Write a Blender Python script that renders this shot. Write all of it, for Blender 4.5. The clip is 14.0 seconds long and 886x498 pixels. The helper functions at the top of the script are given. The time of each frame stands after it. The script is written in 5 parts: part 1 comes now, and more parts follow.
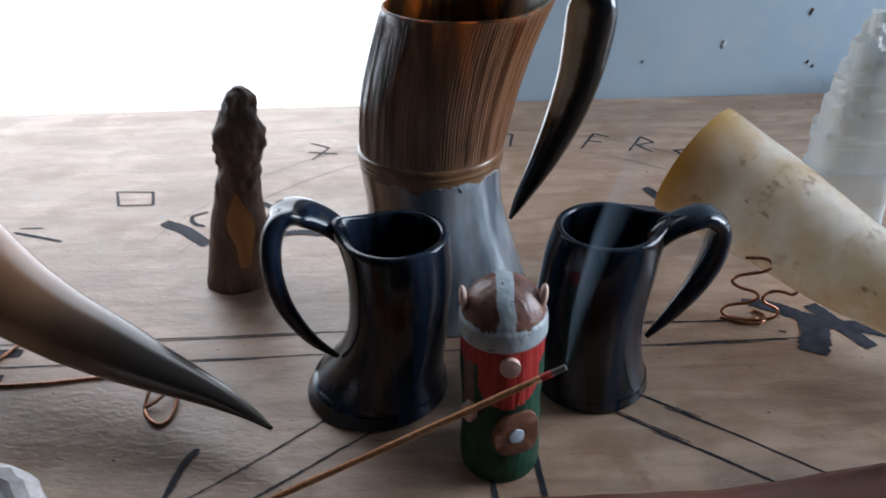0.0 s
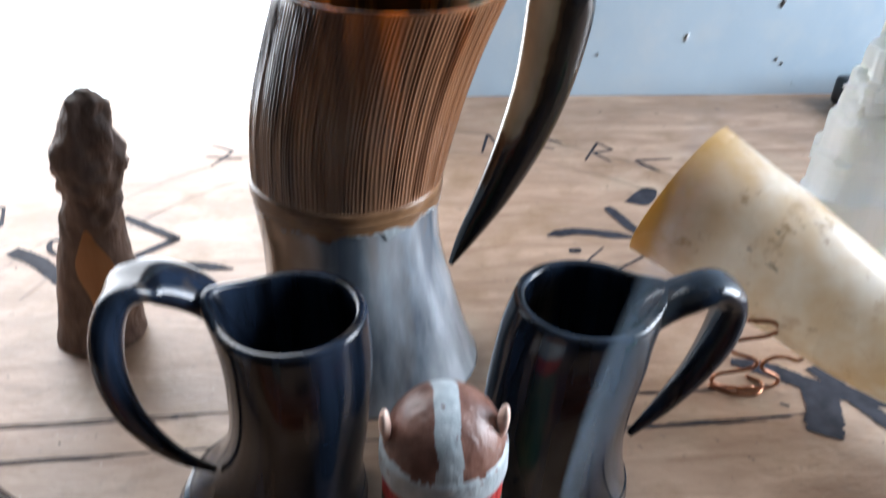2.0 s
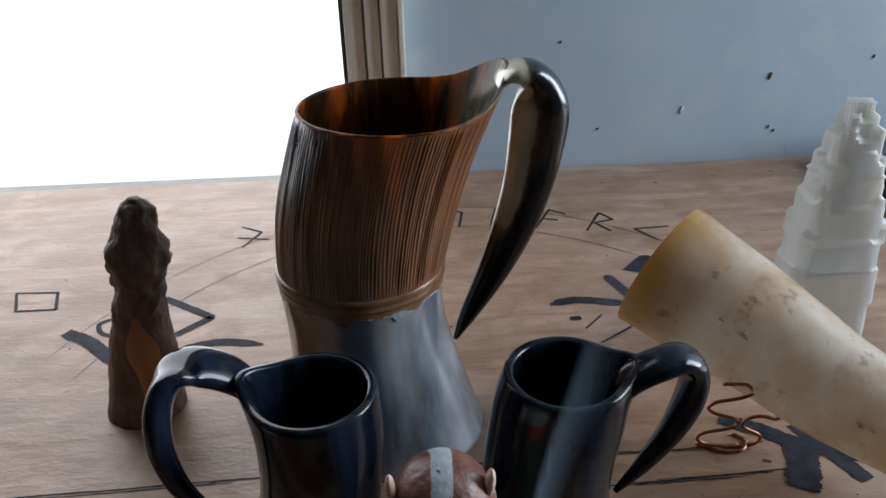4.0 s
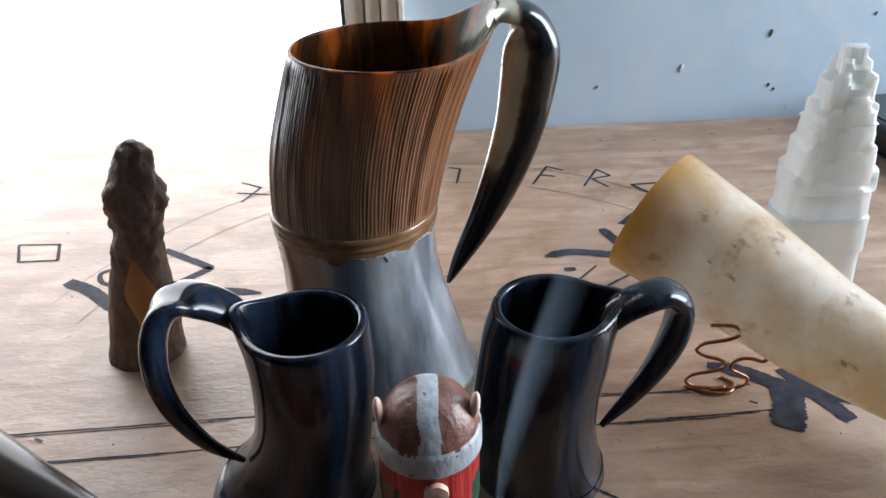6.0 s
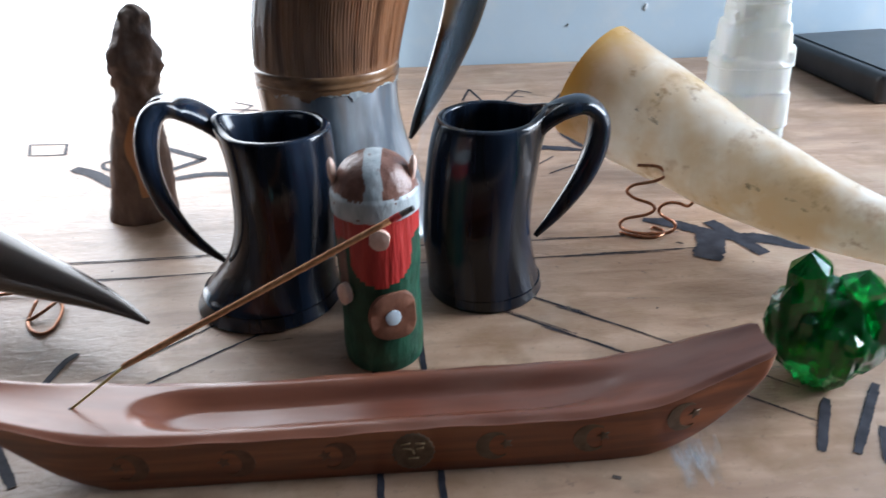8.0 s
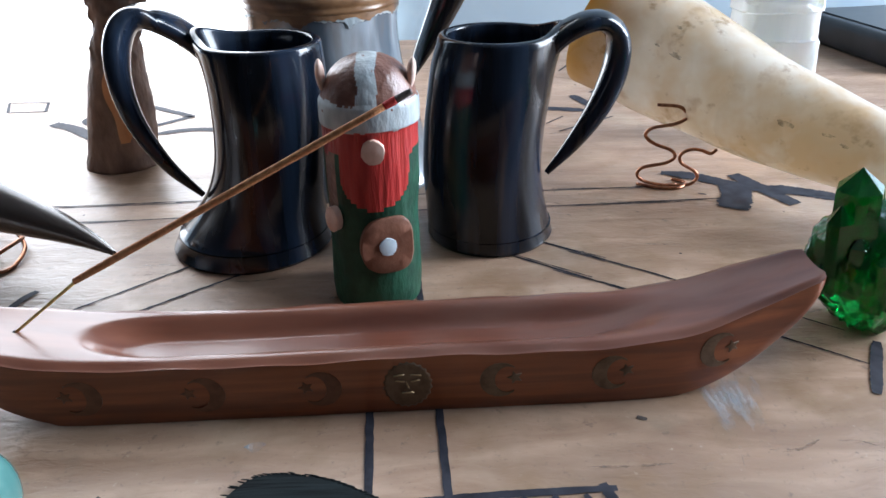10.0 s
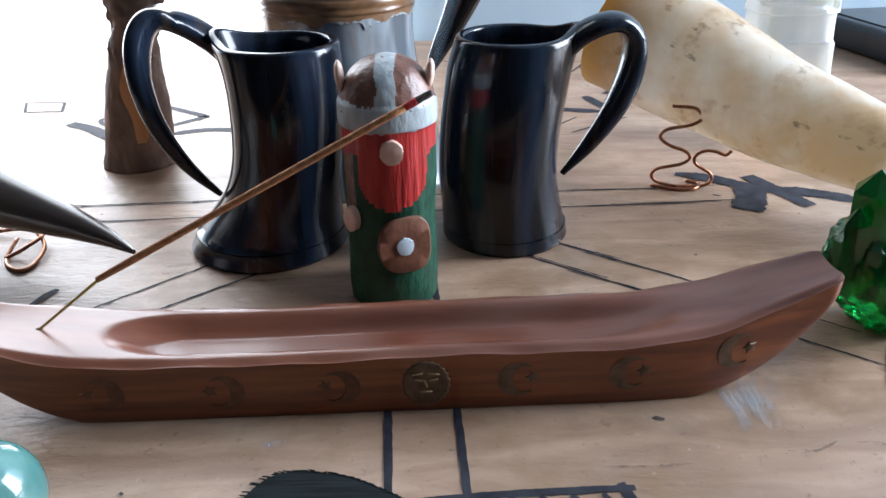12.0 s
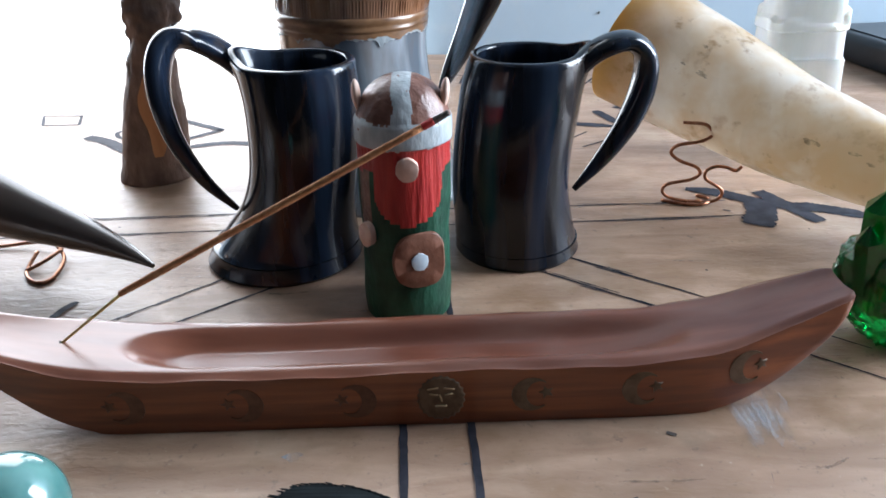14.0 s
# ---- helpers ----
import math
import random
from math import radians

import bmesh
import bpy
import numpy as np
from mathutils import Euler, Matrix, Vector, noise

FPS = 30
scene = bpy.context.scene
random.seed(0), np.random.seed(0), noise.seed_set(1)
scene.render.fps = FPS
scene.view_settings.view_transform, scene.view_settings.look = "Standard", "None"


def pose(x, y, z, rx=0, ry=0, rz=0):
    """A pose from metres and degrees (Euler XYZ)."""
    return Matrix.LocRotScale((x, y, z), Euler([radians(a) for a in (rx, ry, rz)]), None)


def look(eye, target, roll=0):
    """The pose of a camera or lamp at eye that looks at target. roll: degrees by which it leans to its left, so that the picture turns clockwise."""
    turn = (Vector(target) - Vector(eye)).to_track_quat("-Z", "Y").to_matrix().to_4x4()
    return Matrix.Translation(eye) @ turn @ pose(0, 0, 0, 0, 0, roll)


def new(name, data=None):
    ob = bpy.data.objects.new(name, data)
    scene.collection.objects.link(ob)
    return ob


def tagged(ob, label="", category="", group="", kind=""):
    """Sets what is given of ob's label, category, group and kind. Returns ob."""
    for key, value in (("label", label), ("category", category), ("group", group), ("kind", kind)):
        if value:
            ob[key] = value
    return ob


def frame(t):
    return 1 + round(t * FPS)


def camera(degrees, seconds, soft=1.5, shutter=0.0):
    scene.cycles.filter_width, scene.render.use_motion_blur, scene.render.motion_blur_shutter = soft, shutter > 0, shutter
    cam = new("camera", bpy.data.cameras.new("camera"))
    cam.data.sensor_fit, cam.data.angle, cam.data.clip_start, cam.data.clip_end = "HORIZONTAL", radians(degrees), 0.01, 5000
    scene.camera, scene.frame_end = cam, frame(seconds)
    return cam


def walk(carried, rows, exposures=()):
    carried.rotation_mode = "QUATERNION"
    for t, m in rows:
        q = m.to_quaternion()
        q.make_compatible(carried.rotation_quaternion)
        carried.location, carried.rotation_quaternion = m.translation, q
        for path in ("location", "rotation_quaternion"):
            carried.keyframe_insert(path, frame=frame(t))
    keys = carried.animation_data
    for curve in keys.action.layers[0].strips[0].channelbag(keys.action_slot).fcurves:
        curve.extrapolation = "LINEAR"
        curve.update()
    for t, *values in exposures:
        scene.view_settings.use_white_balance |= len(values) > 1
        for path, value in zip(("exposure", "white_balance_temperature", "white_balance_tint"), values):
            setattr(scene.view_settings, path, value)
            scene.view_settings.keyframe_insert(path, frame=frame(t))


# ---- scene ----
import functools

# ---------------------------------------------------------------- camera
cam = camera(62.0, 14.0, shutter=0.4)
PATH = [
    (0, (0.05265, 0.08779, 0.26671), (0.0274, 1.8101, -0.7497), -1.83),
    (0.5, (0.06174, 0.10710, 0.25404), (0.0978, 1.7915, -0.8236), -0.06),
    (1, (0.05629, 0.14368, 0.24923), (0.1254, 1.8134, -0.8495), 0.35),
    (1.5, (0.05696, 0.18256, 0.23361), (0.1615, 1.8153, -0.9167), 1.06),
    (2, (0.05838, 0.19164, 0.24650), (0.2090, 1.8760, -0.8200), 1.40),
    (2.2, (0.06100, 0.18922, 0.26368), (0.2022, 1.9399, -0.6930), -0.32),
    (4.3, (0.06816, 0.15686, 0.27986), (0.1411, 1.9251, -0.6518), -1.74),
    (4.5, (0.06824, 0.15493, 0.28004), (0.1365, 1.9272, -0.6444), -1.89),
    (5, (0.06761, 0.14952, 0.27445), (0.1316, 1.9034, -0.6847), -1.51),
    (5.5, (0.07443, 0.14237, 0.27133), (0.1455, 1.8874, -0.7033), -1.39),
    (6, (0.07349, 0.14822, 0.26836), (0.1369, 1.8778, -0.7340), -1.65),
    (6.5, (0.07001, 0.14598, 0.26757), (0.1468, 1.8754, -0.7340), -1.12),
    (7, (0.07192, 0.12844, 0.25051), (0.1486, 1.8417, -0.7785), -0.76),
    (7.2, (0.07335, 0.11527, 0.24942), (0.1297, 1.7943, -0.8367), -1.39),
    (7.5, (0.08046, 0.08778, 0.24073), (0.1531, 1.7622, -0.8506), -0.94),
    (7.8, (0.09276, 0.07022, 0.22383), (0.1958, 1.7672, -0.8303), -0.87),
    (8, (0.09297, 0.05717, 0.21186), (0.1469, 1.8065, -0.7560), -1.55),
    (8.2, (0.09545, 0.05246, 0.19625), (0.1016, 1.8140, -0.7509), -2.32),
    (10.3, (0.09130, 0.07164, 0.16224), (0.1450, 1.8472, -0.7567), -0.86),
    (10.5, (0.08971, 0.07062, 0.16396), (0.1314, 1.8506, -0.7470), -0.95),
    (11, (0.08882, 0.06902, 0.16543), (0.1229, 1.8532, -0.7377), -1.13),
    (11.5, (0.08938, 0.06963, 0.16211), (0.1327, 1.8441, -0.7595), -0.79),
    (12, (0.08921, 0.06915, 0.16305), (0.1191, 1.8406, -0.7649), -1.01),
    (12.5, (0.08881, 0.06782, 0.16205), (0.1172, 1.8356, -0.7728), -1.07),
    (13, (0.08926, 0.06782, 0.16276), (0.1196, 1.8395, -0.7647), -1.13),
    (13.5, (0.08974, 0.06818, 0.16166), (0.1217, 1.8382, -0.7689), -0.80),
    (14, (0.08669, 0.06651, 0.16693), (0.0964, 1.8506, -0.7369), -1.09),
]
EXPOSURES = [(0, -0.80, 6050, 11), (0.5, -0.45, 6200, 11), (1, -0.30, 6250, 12), (1.5, 0.05, 6350, 12), (2.0, 0.12, 6350, 12), (2.2, -0.15, 6350, 12), (4.3, -1.10, 6450, 13), (5.0, -1.05, 6450, 13), (5.5, -0.50, 6450, 13),
             (6.0, -0.22, 6450, 13), (6.5, -0.14, 6450, 13), (7.5, -0.05, 6250, 11), (8.0, 0.05, 6200, 11), (10.3, 0.24, 6150, 11), (14, 0.24, 6150, 11)]

walk(cam, [(t, look(eye, target, roll)) for t, eye, target, roll in PATH], EXPOSURES)

# ---------------------------------------------------------------- world and light
world = bpy.data.worlds.new("world")
scene.world = world
world.use_nodes = True
wn = world.node_tree
sky = wn.nodes.new("ShaderNodeTexSky")
sky.sky_type = "NISHITA"
sky.sun_disc = False
sky.sun_elevation, sky.sun_rotation = radians(40), radians(-20)
wn.links.new(sky.outputs[0], wn.nodes["Background"].inputs[0])
wn.nodes["Background"].inputs[1].default_value = 0.12


def window_lamp(name, eye, target, w, h, watts, colour):
    data = bpy.data.lights.new(name, "AREA")
    data.shape, data.size, data.size_y, data.energy, data.color = "RECTANGLE", w, h, watts, colour
    ob = new(name, data)
    ob.matrix_world = look(eye, target)
    return ob


WALL = 0.849
window_lamp("window_light_north", (-0.37, WALL + 0.12, 0.42), (-0.37, 0, 0.42), 0.76, 0.88, 8.0, (0.95, 0.97, 1.0))
window_lamp("window_light_east", (1.47, 0.51, 0.62), (0, 0.51, 0.62), 0.60, 1.1, 56, (0.83, 0.91, 1.0))


# ---------------------------------------------------------------- materials
def material(name, c1, c2, rough=0.5, scale=(40, 40, 40), c3=None, scale3=(6, 6, 6), metal=0.0, bump=0.0, bump_scale=None, bump_depth=0.0006,
             coat=0.0, spec=0.5, transmission=0.0, sub=0.0, translucent=None, detail=6.0, lo=0.35, hi=0.65, lo3=0.5, hi3=0.75, rough2=None, distort=0.0, ior=1.5, mix=0.3, shade=0.04):
    m = bpy.data.materials.new(name)
    m.use_nodes = True
    nt = m.node_tree
    n, link = nt.nodes, nt.links.new
    b = n["Principled BSDF"]
    tc = n.new("ShaderNodeTexCoord")

    def noise_at(sc, det=detail):
        mp = n.new("ShaderNodeMapping")
        mp.inputs["Scale"].default_value = sc
        link(tc.outputs["Object"], mp.inputs["Vector"])
        t = n.new("ShaderNodeTexNoise")
        t.inputs["Scale"].default_value = 1.0
        t.inputs["Detail"].default_value = det
        t.inputs["Distortion"].default_value = distort
        link(mp.outputs[0], t.inputs["Vector"])
        return t.outputs["Fac"]

    def ramp(fac, a, z, ca, cz):
        r = n.new("ShaderNodeValToRGB")
        r.color_ramp.elements[0].position, r.color_ramp.elements[1].position = a, z
        r.color_ramp.elements[0].color, r.color_ramp.elements[1].color = (*ca, 1), (*cz, 1)
        link(fac, r.inputs[0])
        return r.outputs[0]

    f1 = noise_at(scale)
    col = ramp(f1, lo, hi, c1, c2)
    if c3:
        mask = ramp(noise_at(scale3), lo3, hi3, (0, 0, 0), (1, 1, 1))
        mx = n.new("ShaderNodeMix")
        mx.data_type = "RGBA"
        link(mask, mx.inputs["Factor"])
        link(col, mx.inputs["A"])
        mx.inputs["B"].default_value = (*c3, 1)
        col = mx.outputs["Result"]
    link(col, b.inputs["Base Color"])
    b.inputs["Metallic"].default_value = metal
    b.inputs["Roughness"].default_value = rough
    b.inputs["Specular IOR Level"].default_value = spec
    b.inputs["IOR"].default_value = ior
    b.inputs["Coat Weight"].default_value = coat
    b.inputs["Coat Roughness"].default_value = 0.08 if rough < 0.26 else 0.22
    b.inputs["Transmission Weight"].default_value = transmission
    if sub:
        b.inputs["Subsurface Weight"].default_value = sub
        b.inputs["Subsurface Radius"].default_value = (0.02, 0.018, 0.015)
        b.inputs["Subsurface Scale"].default_value = 0.6
    if rough2 is not None:
        rr = n.new("ShaderNodeMapRange")
        rr.inputs["To Min"].default_value, rr.inputs["To Max"].default_value = rough, rough2
        link(noise_at(tuple(s * 0.4 for s in scale)), rr.inputs["Value"])
        link(rr.outputs[0], b.inputs["Roughness"])
    if bump:
        bp = n.new("ShaderNodeBump")
        bp.inputs["Strength"].default_value = bump
        bp.inputs["Distance"].default_value = bump_depth
        link(noise_at(bump_scale or scale), bp.inputs["Height"])
        link(bp.outputs[0], b.inputs["Normal"])
    if translucent:
        tr = n.new("ShaderNodeBsdfTranslucent")
        link(ramp(f1, 0.48, 0.62, tuple(v * shade for v in translucent), translucent), tr.inputs["Color"])
        ms = n.new("ShaderNodeMixShader")
        ms.inputs[0].default_value = mix
        link(b.outputs[0], ms.inputs[1])
        link(tr.outputs[0], ms.inputs[2])
        link(ms.outputs[0], n["Material Output"].inputs["Surface"])
    return m


def spots(m, scale, lo, hi, colour):
    """Scattered small stains in the surface."""
    nt = m.node_tree
    n, link = nt.nodes, nt.links.new
    b = n["Principled BSDF"]
    old = b.inputs["Base Color"].links[0].from_socket
    tc = n.new("ShaderNodeTexCoord")
    ns = n.new("ShaderNodeTexNoise")
    ns.inputs["Scale"].default_value, ns.inputs["Detail"].default_value, ns.inputs["Roughness"].default_value = scale, 4, 0.6
    link(tc.outputs["Object"], ns.inputs["Vector"])
    mr = n.new("ShaderNodeMapRange")
    mr.inputs["From Min"].default_value, mr.inputs["From Max"].default_value = lo, hi
    link(ns.outputs["Fac"], mr.inputs["Value"])
    mx = n.new("ShaderNodeMix")
    mx.data_type = "RGBA"
    link(mr.outputs[0], mx.inputs["Factor"])
    link(old, mx.inputs["A"])
    mx.inputs["B"].default_value = (*colour, 1)
    link(mx.outputs["Result"], b.inputs["Base Color"])
    return m


def blend_along(m, way, start, width, colour, wobble=0.02, scale=30):
    """Lets the base colour change along a direction: the horn's own tones, and the ivory rim's painted glow."""
    nt = m.node_tree
    n, link = nt.nodes, nt.links.new
    b = n["Principled BSDF"]
    old = b.inputs["Base Color"].links[0].from_socket
    tc = n.new("ShaderNodeTexCoord")
    dot = n.new("ShaderNodeVectorMath")
    dot.operation = "DOT_PRODUCT"
    link(tc.outputs["Object"], dot.inputs[0])
    dot.inputs[1].default_value = way
    ns = n.new("ShaderNodeTexNoise")
    ns.inputs["Scale"].default_value = scale
    ns.inputs["Detail"].default_value = 5
    link(tc.outputs["Object"], ns.inputs["Vector"])
    add = n.new("ShaderNodeMath")
    add.operation = "MULTIPLY_ADD"
    link(ns.outputs["Fac"], add.inputs[0])
    add.inputs[1].default_value = wobble
    link(dot.outputs["Value"], add.inputs[2])
    mr = n.new("ShaderNodeMapRange")
    mr.interpolation_type = "SMOOTHSTEP"
    mr.inputs["From Min"].default_value, mr.inputs["From Max"].default_value = start, start + width
    link(add.outputs[0], mr.inputs["Value"])
    mx = n.new("ShaderNodeMix")
    mx.data_type = "RGBA"
    link(mr.outputs[0], mx.inputs["Factor"])
    link(old, mx.inputs["A"])
    mx.inputs["B"].default_value = (*colour, 1)
    link(mx.outputs["Result"], b.inputs["Base Color"])
    return m


M_PLY = material("plywood", (0.280, 0.168, 0.108), (0.460, 0.308, 0.212), rough=0.24, rough2=0.58, scale=(17, 80, 60), c3=(0.215, 0.136, 0.088), scale3=(9, 15, 8),
                 lo3=0.46, hi3=0.80, bump=0.55, bump_scale=(120, 280, 60), bump_depth=0.0008, distort=0.8, detail=11.0, lo=0.32, hi=0.68)
M_INK = material("black_marker", (0.012, 0.012, 0.018), (0.035, 0.035, 0.046), rough=0.7, spec=0.2, scale=(120, 120, 120))
M_PENCIL = material("pencil_line", (0.05, 0.045, 0.045), (0.17, 0.13, 0.1), rough=0.6, scale=(220, 220, 220))
M_WALL = material("blue_wall_paint", (0.40, 0.52, 0.62), (0.47, 0.59, 0.68), rough=0.55, scale=(5, 5, 5), c3=(0.50, 0.59, 0.65), scale3=(25, 25, 25), bump=0.25,
                  bump_scale=(60, 60, 60), bump_depth=0.001)
# Unseen ceiling, walls and floor: a dim room's shade is put into their colour.
M_PLASTER = material("grey_plaster", (0.22, 0.23, 0.24), (0.28, 0.29, 0.30), rough=0.8, scale=(4, 4, 4), bump=0.2, bump_scale=(60, 60, 60))
M_SHADEWALL = material("unseen_wall_darkened", (0.030, 0.036, 0.045), (0.045, 0.052, 0.062), rough=0.6, scale=(4, 4, 4), bump=0.2, bump_scale=(60, 60, 60))
M_FLOOR = material("floor_boards", (0.060, 0.036, 0.022), (0.11, 0.068, 0.040), rough=0.5, scale=(3, 40, 10), bump=0.2)
M_FRAME = material("cream_window_paint", (0.72, 0.67, 0.57), (0.84, 0.80, 0.71), rough=0.45, scale=(30, 30, 8), c3=(0.38, 0.32, 0.25), scale3=(60, 60, 30), lo3=0.68, hi3=0.76,
                   bump=0.3, bump_scale=(80, 80, 40))
M_GASKET = material("dark_rubber_seal", (0.02, 0.02, 0.022), (0.05, 0.05, 0.05), rough=0.6)
# Black horn; the bluish second tone colours in a sheen from the room.
M_HORN = material("polished_black_horn", (0.002, 0.003, 0.005), (0.014, 0.023, 0.042), rough=0.09, rough2=0.22, scale=(95, 95, 6), c3=(0.062, 0.047, 0.036), scale3=(75, 75, 9),
                  lo3=0.56, hi3=0.74, spec=0.36, coat=0.10, bump=0.26, bump_scale=(90, 90, 14), bump_depth=0.0006)
M_TANK = material("brown_grooved_horn", (0.095, 0.053, 0.036), (0.340, 0.190, 0.108), rough=0.20, rough2=0.34, scale=(85, 85, 5), c3=(0.095, 0.058, 0.044), scale3=(24, 24, 4), spec=0.6,
                  bump=0.2, bump_scale=(400, 400, 20), bump_depth=0.0003, coat=0.6, translucent=(0.9, 0.42, 0.12), mix=0.13)

# Grey horn; the pale blue streaks paint in the wall's reflection.
M_TANKLOW = material("horn_with_wall_reflection", (0.14, 0.175, 0.215), (0.62, 0.69, 0.75), rough=0.12, rough2=0.28, metal=0.2, scale=(38, 38, 9), c3=(0.20, 0.135, 0.085), scale3=(28, 28, 8), lo3=0.55, hi3=0.75,
                     spec=0.6, coat=0.4, bump=0.2, bump_scale=(110, 110, 22), lo=0.36, hi=0.64)
blend_along(M_TANKLOW, (-1, 0, 0), -0.030, 0.026, (0.24, 0.16, 0.10), 0.02, 40)
M_TANKBAND = material("gilded_brown_groove", (0.13, 0.062, 0.028), (0.27, 0.145, 0.07), rough=0.28, scale=(90, 90, 160), coat=0.3, bump=0.2, bump_scale=(200, 200, 300))
blend_along(M_TANK, (1, 0, 0), 0.048, 0.055, (0.27, 0.115, 0.052), 0.03, 60)
M_LIP = material("amber_horn_with_pale_lip", (0.05, 0.022, 0.012), (0.20, 0.09, 0.03), rough=0.16, scale=(70, 70, 6), translucent=(0.95, 0.40, 0.07), spec=0.5, mix=0.6)
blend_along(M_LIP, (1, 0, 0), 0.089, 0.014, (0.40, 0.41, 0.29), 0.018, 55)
spots(M_LIP, 75, 0.60, 0.72, (0.05, 0.045, 0.03))
for link_ in M_LIP.node_tree.nodes["Principled BSDF"].outputs[0].links:
    M_LIP.node_tree.nodes[link_.to_node.name].inputs[0].default_value = 0.68
M_HANDLE = material("streaked_handle_horn", (0.75, 0.75, 0.75), (1, 1, 1), rough=0.14, rough2=0.24, scale=(60, 60, 20), spec=0.6, coat=0.3, bump=0.35, bump_scale=(160, 160, 110), bump_depth=0.001)


def colour_stops(m, name, stops):
    """Colour runs through stops by a paleness value kept in the mesh, broken up by noise."""
    nt = m.node_tree
    n, link = nt.nodes, nt.links.new
    b = n["Principled BSDF"]
    old = b.inputs["Base Color"].links[0].from_socket
    at = n.new("ShaderNodeAttribute")
    at.attribute_name = name
    tc = n.new("ShaderNodeTexCoord")
    ns = n.new("ShaderNodeTexNoise")
    ns.inputs["Scale"].default_value, ns.inputs["Detail"].default_value = 130, 6
    link(tc.outputs["Object"], ns.inputs["Vector"])
    add = n.new("ShaderNodeMath")
    add.operation = "MULTIPLY_ADD"
    link(ns.outputs["Fac"], add.inputs[0])
    add.inputs[1].default_value = 0.30
    link(at.outputs["Fac"], add.inputs[2])
    r = n.new("ShaderNodeValToRGB")
    while len(r.color_ramp.elements) < len(stops):
        r.color_ramp.elements.new(0.5)
    for e, (p, c) in zip(r.color_ramp.elements, stops):
        e.position, e.color = p, (*c, 1)
    link(add.outputs[0], r.inputs[0])
    mx = n.new("ShaderNodeMix")
    mx.data_type, mx.blend_type = "RGBA", "MULTIPLY"
    mx.inputs["Factor"].default_value = 1.0
    link(r.outputs[0], mx.inputs["A"])
    link(old, mx.inputs["B"])
    link(mx.outputs["Result"], b.inputs["Base Color"])


# Pale stops: the horn's light streak, lightened further for window reflections.
colour_stops(M_HANDLE, "pale", ((0.22, (0.006, 0.006, 0.007)), (0.42, (0.030, 0.019, 0.012)), (0.56, (0.13, 0.080, 0.045)), (0.68, (0.50, 0.46, 0.30)), (0.95, (0.74, 0.71, 0.53))))
M_IVORY = material("ivory_horn", (0.70, 0.61, 0.48), (0.87, 0.83, 0.75), rough=0.2, rough2=0.34, scale=(34, 34, 34), c3=(0.60, 0.43, 0.23), scale3=(15, 15, 15), lo3=0.48, hi3=0.72, spec=0.5,
                   sub=0.3, coat=0.3, bump=0.15, bump_scale=(100, 100, 100), translucent=(0.98, 0.84, 0.62), mix=0.36, shade=0.8)
M_IVORYRIM = material("amber_horn_rim", (0.56, 0.40, 0.18), (0.72, 0.56, 0.30), rough=0.3, scale=(50, 50, 50), translucent=(0.95, 0.72, 0.40), mix=0.6, shade=0.8)
M_SPOT = material("dark_horn_stain", (0.07, 0.05, 0.035), (0.20, 0.14, 0.08), rough=0.4, scale=(300, 300, 300))
M_BROWNHORN = material("brown_horn", (0.20, 0.09, 0.04), (0.33, 0.165, 0.08), rough=0.20, rough2=0.32, scale=(30, 30, 30), spec=0.40, coat=0.10)
spots(M_PLY, 38, 0.60, 0.78, (0.24, 0.165, 0.115))
spots(M_PLY, 170, 0.62, 0.76, (0.16, 0.11, 0.08))
spots(M_PLY, 520, 0.60, 0.78, (0.21, 0.145, 0.105))
spots(M_PLY, 320, 0.66, 0.78, (0.48, 0.38, 0.29))
spots(M_PLY, 11, 0.54, 0.78, (0.42, 0.320, 0.225))
spots(M_PLY, 21, 0.52, 0.70, (0.25, 0.150, 0.082))
spots(M_WALL, 18, 0.60, 0.80, (0.53, 0.61, 0.67))
spots(M_WALL, 90, 0.72, 0.80, (0.22, 0.28, 0.33))
blend_along(M_BROWNHORN, (1, 0, 0), -0.190, 0.115, (0.056, 0.043, 0.037), 0.03)


spots(M_IVORY, 19, 0.48, 0.70, (0.68, 0.51, 0.31))
spots(M_IVORY, 22, 0.50, 0.68, (0.84, 0.81, 0.74))
spots(M_IVORY, 46, 0.57, 0.78, (0.44, 0.28, 0.14))
spots(M_IVORY, 78, 0.60, 0.75, (0.34, 0.215, 0.11))
# Amber towards the mouth: window light glowing through the rim, put into the colour.
blend_along(M_IVORY, (-0.68, 0.66, 0.32), 0.196, 0.036, (0.58, 0.35, 0.095), 0.018, 45)
for node in M_IVORY.node_tree.nodes:
    if node.type == "BSDF_TRANSLUCENT":
        M_IVORY.node_tree.links.new(M_IVORY.node_tree.nodes["Principled BSDF"].inputs["Base Color"].links[0].from_socket, node.inputs["Color"])
M_BARK = material("dark_bark", (0.115, 0.074, 0.056), (0.24, 0.160, 0.122), rough=0.6, scale=(90, 90, 45), c3=(0.06, 0.036, 0.026), scale3=(55, 55, 35), bump=0.9,
                  bump_scale=(170, 170, 90), bump_depth=0.0025)
M_CUTWOOD = material("bare_orange_wood", (0.46, 0.20, 0.075), (0.58, 0.29, 0.125), rough=0.5, scale=(120, 120, 20), bump=0.2)
M_SELENITE = material("white_selenite", (0.74, 0.77, 0.75), (0.90, 0.91, 0.89), rough=0.28, rough2=0.5, scale=(60, 60, 14), sub=0.9, spec=0.5, transmission=0.55, bump=0.22, bump_scale=(170, 170, 30),
                      bump_depth=0.001)
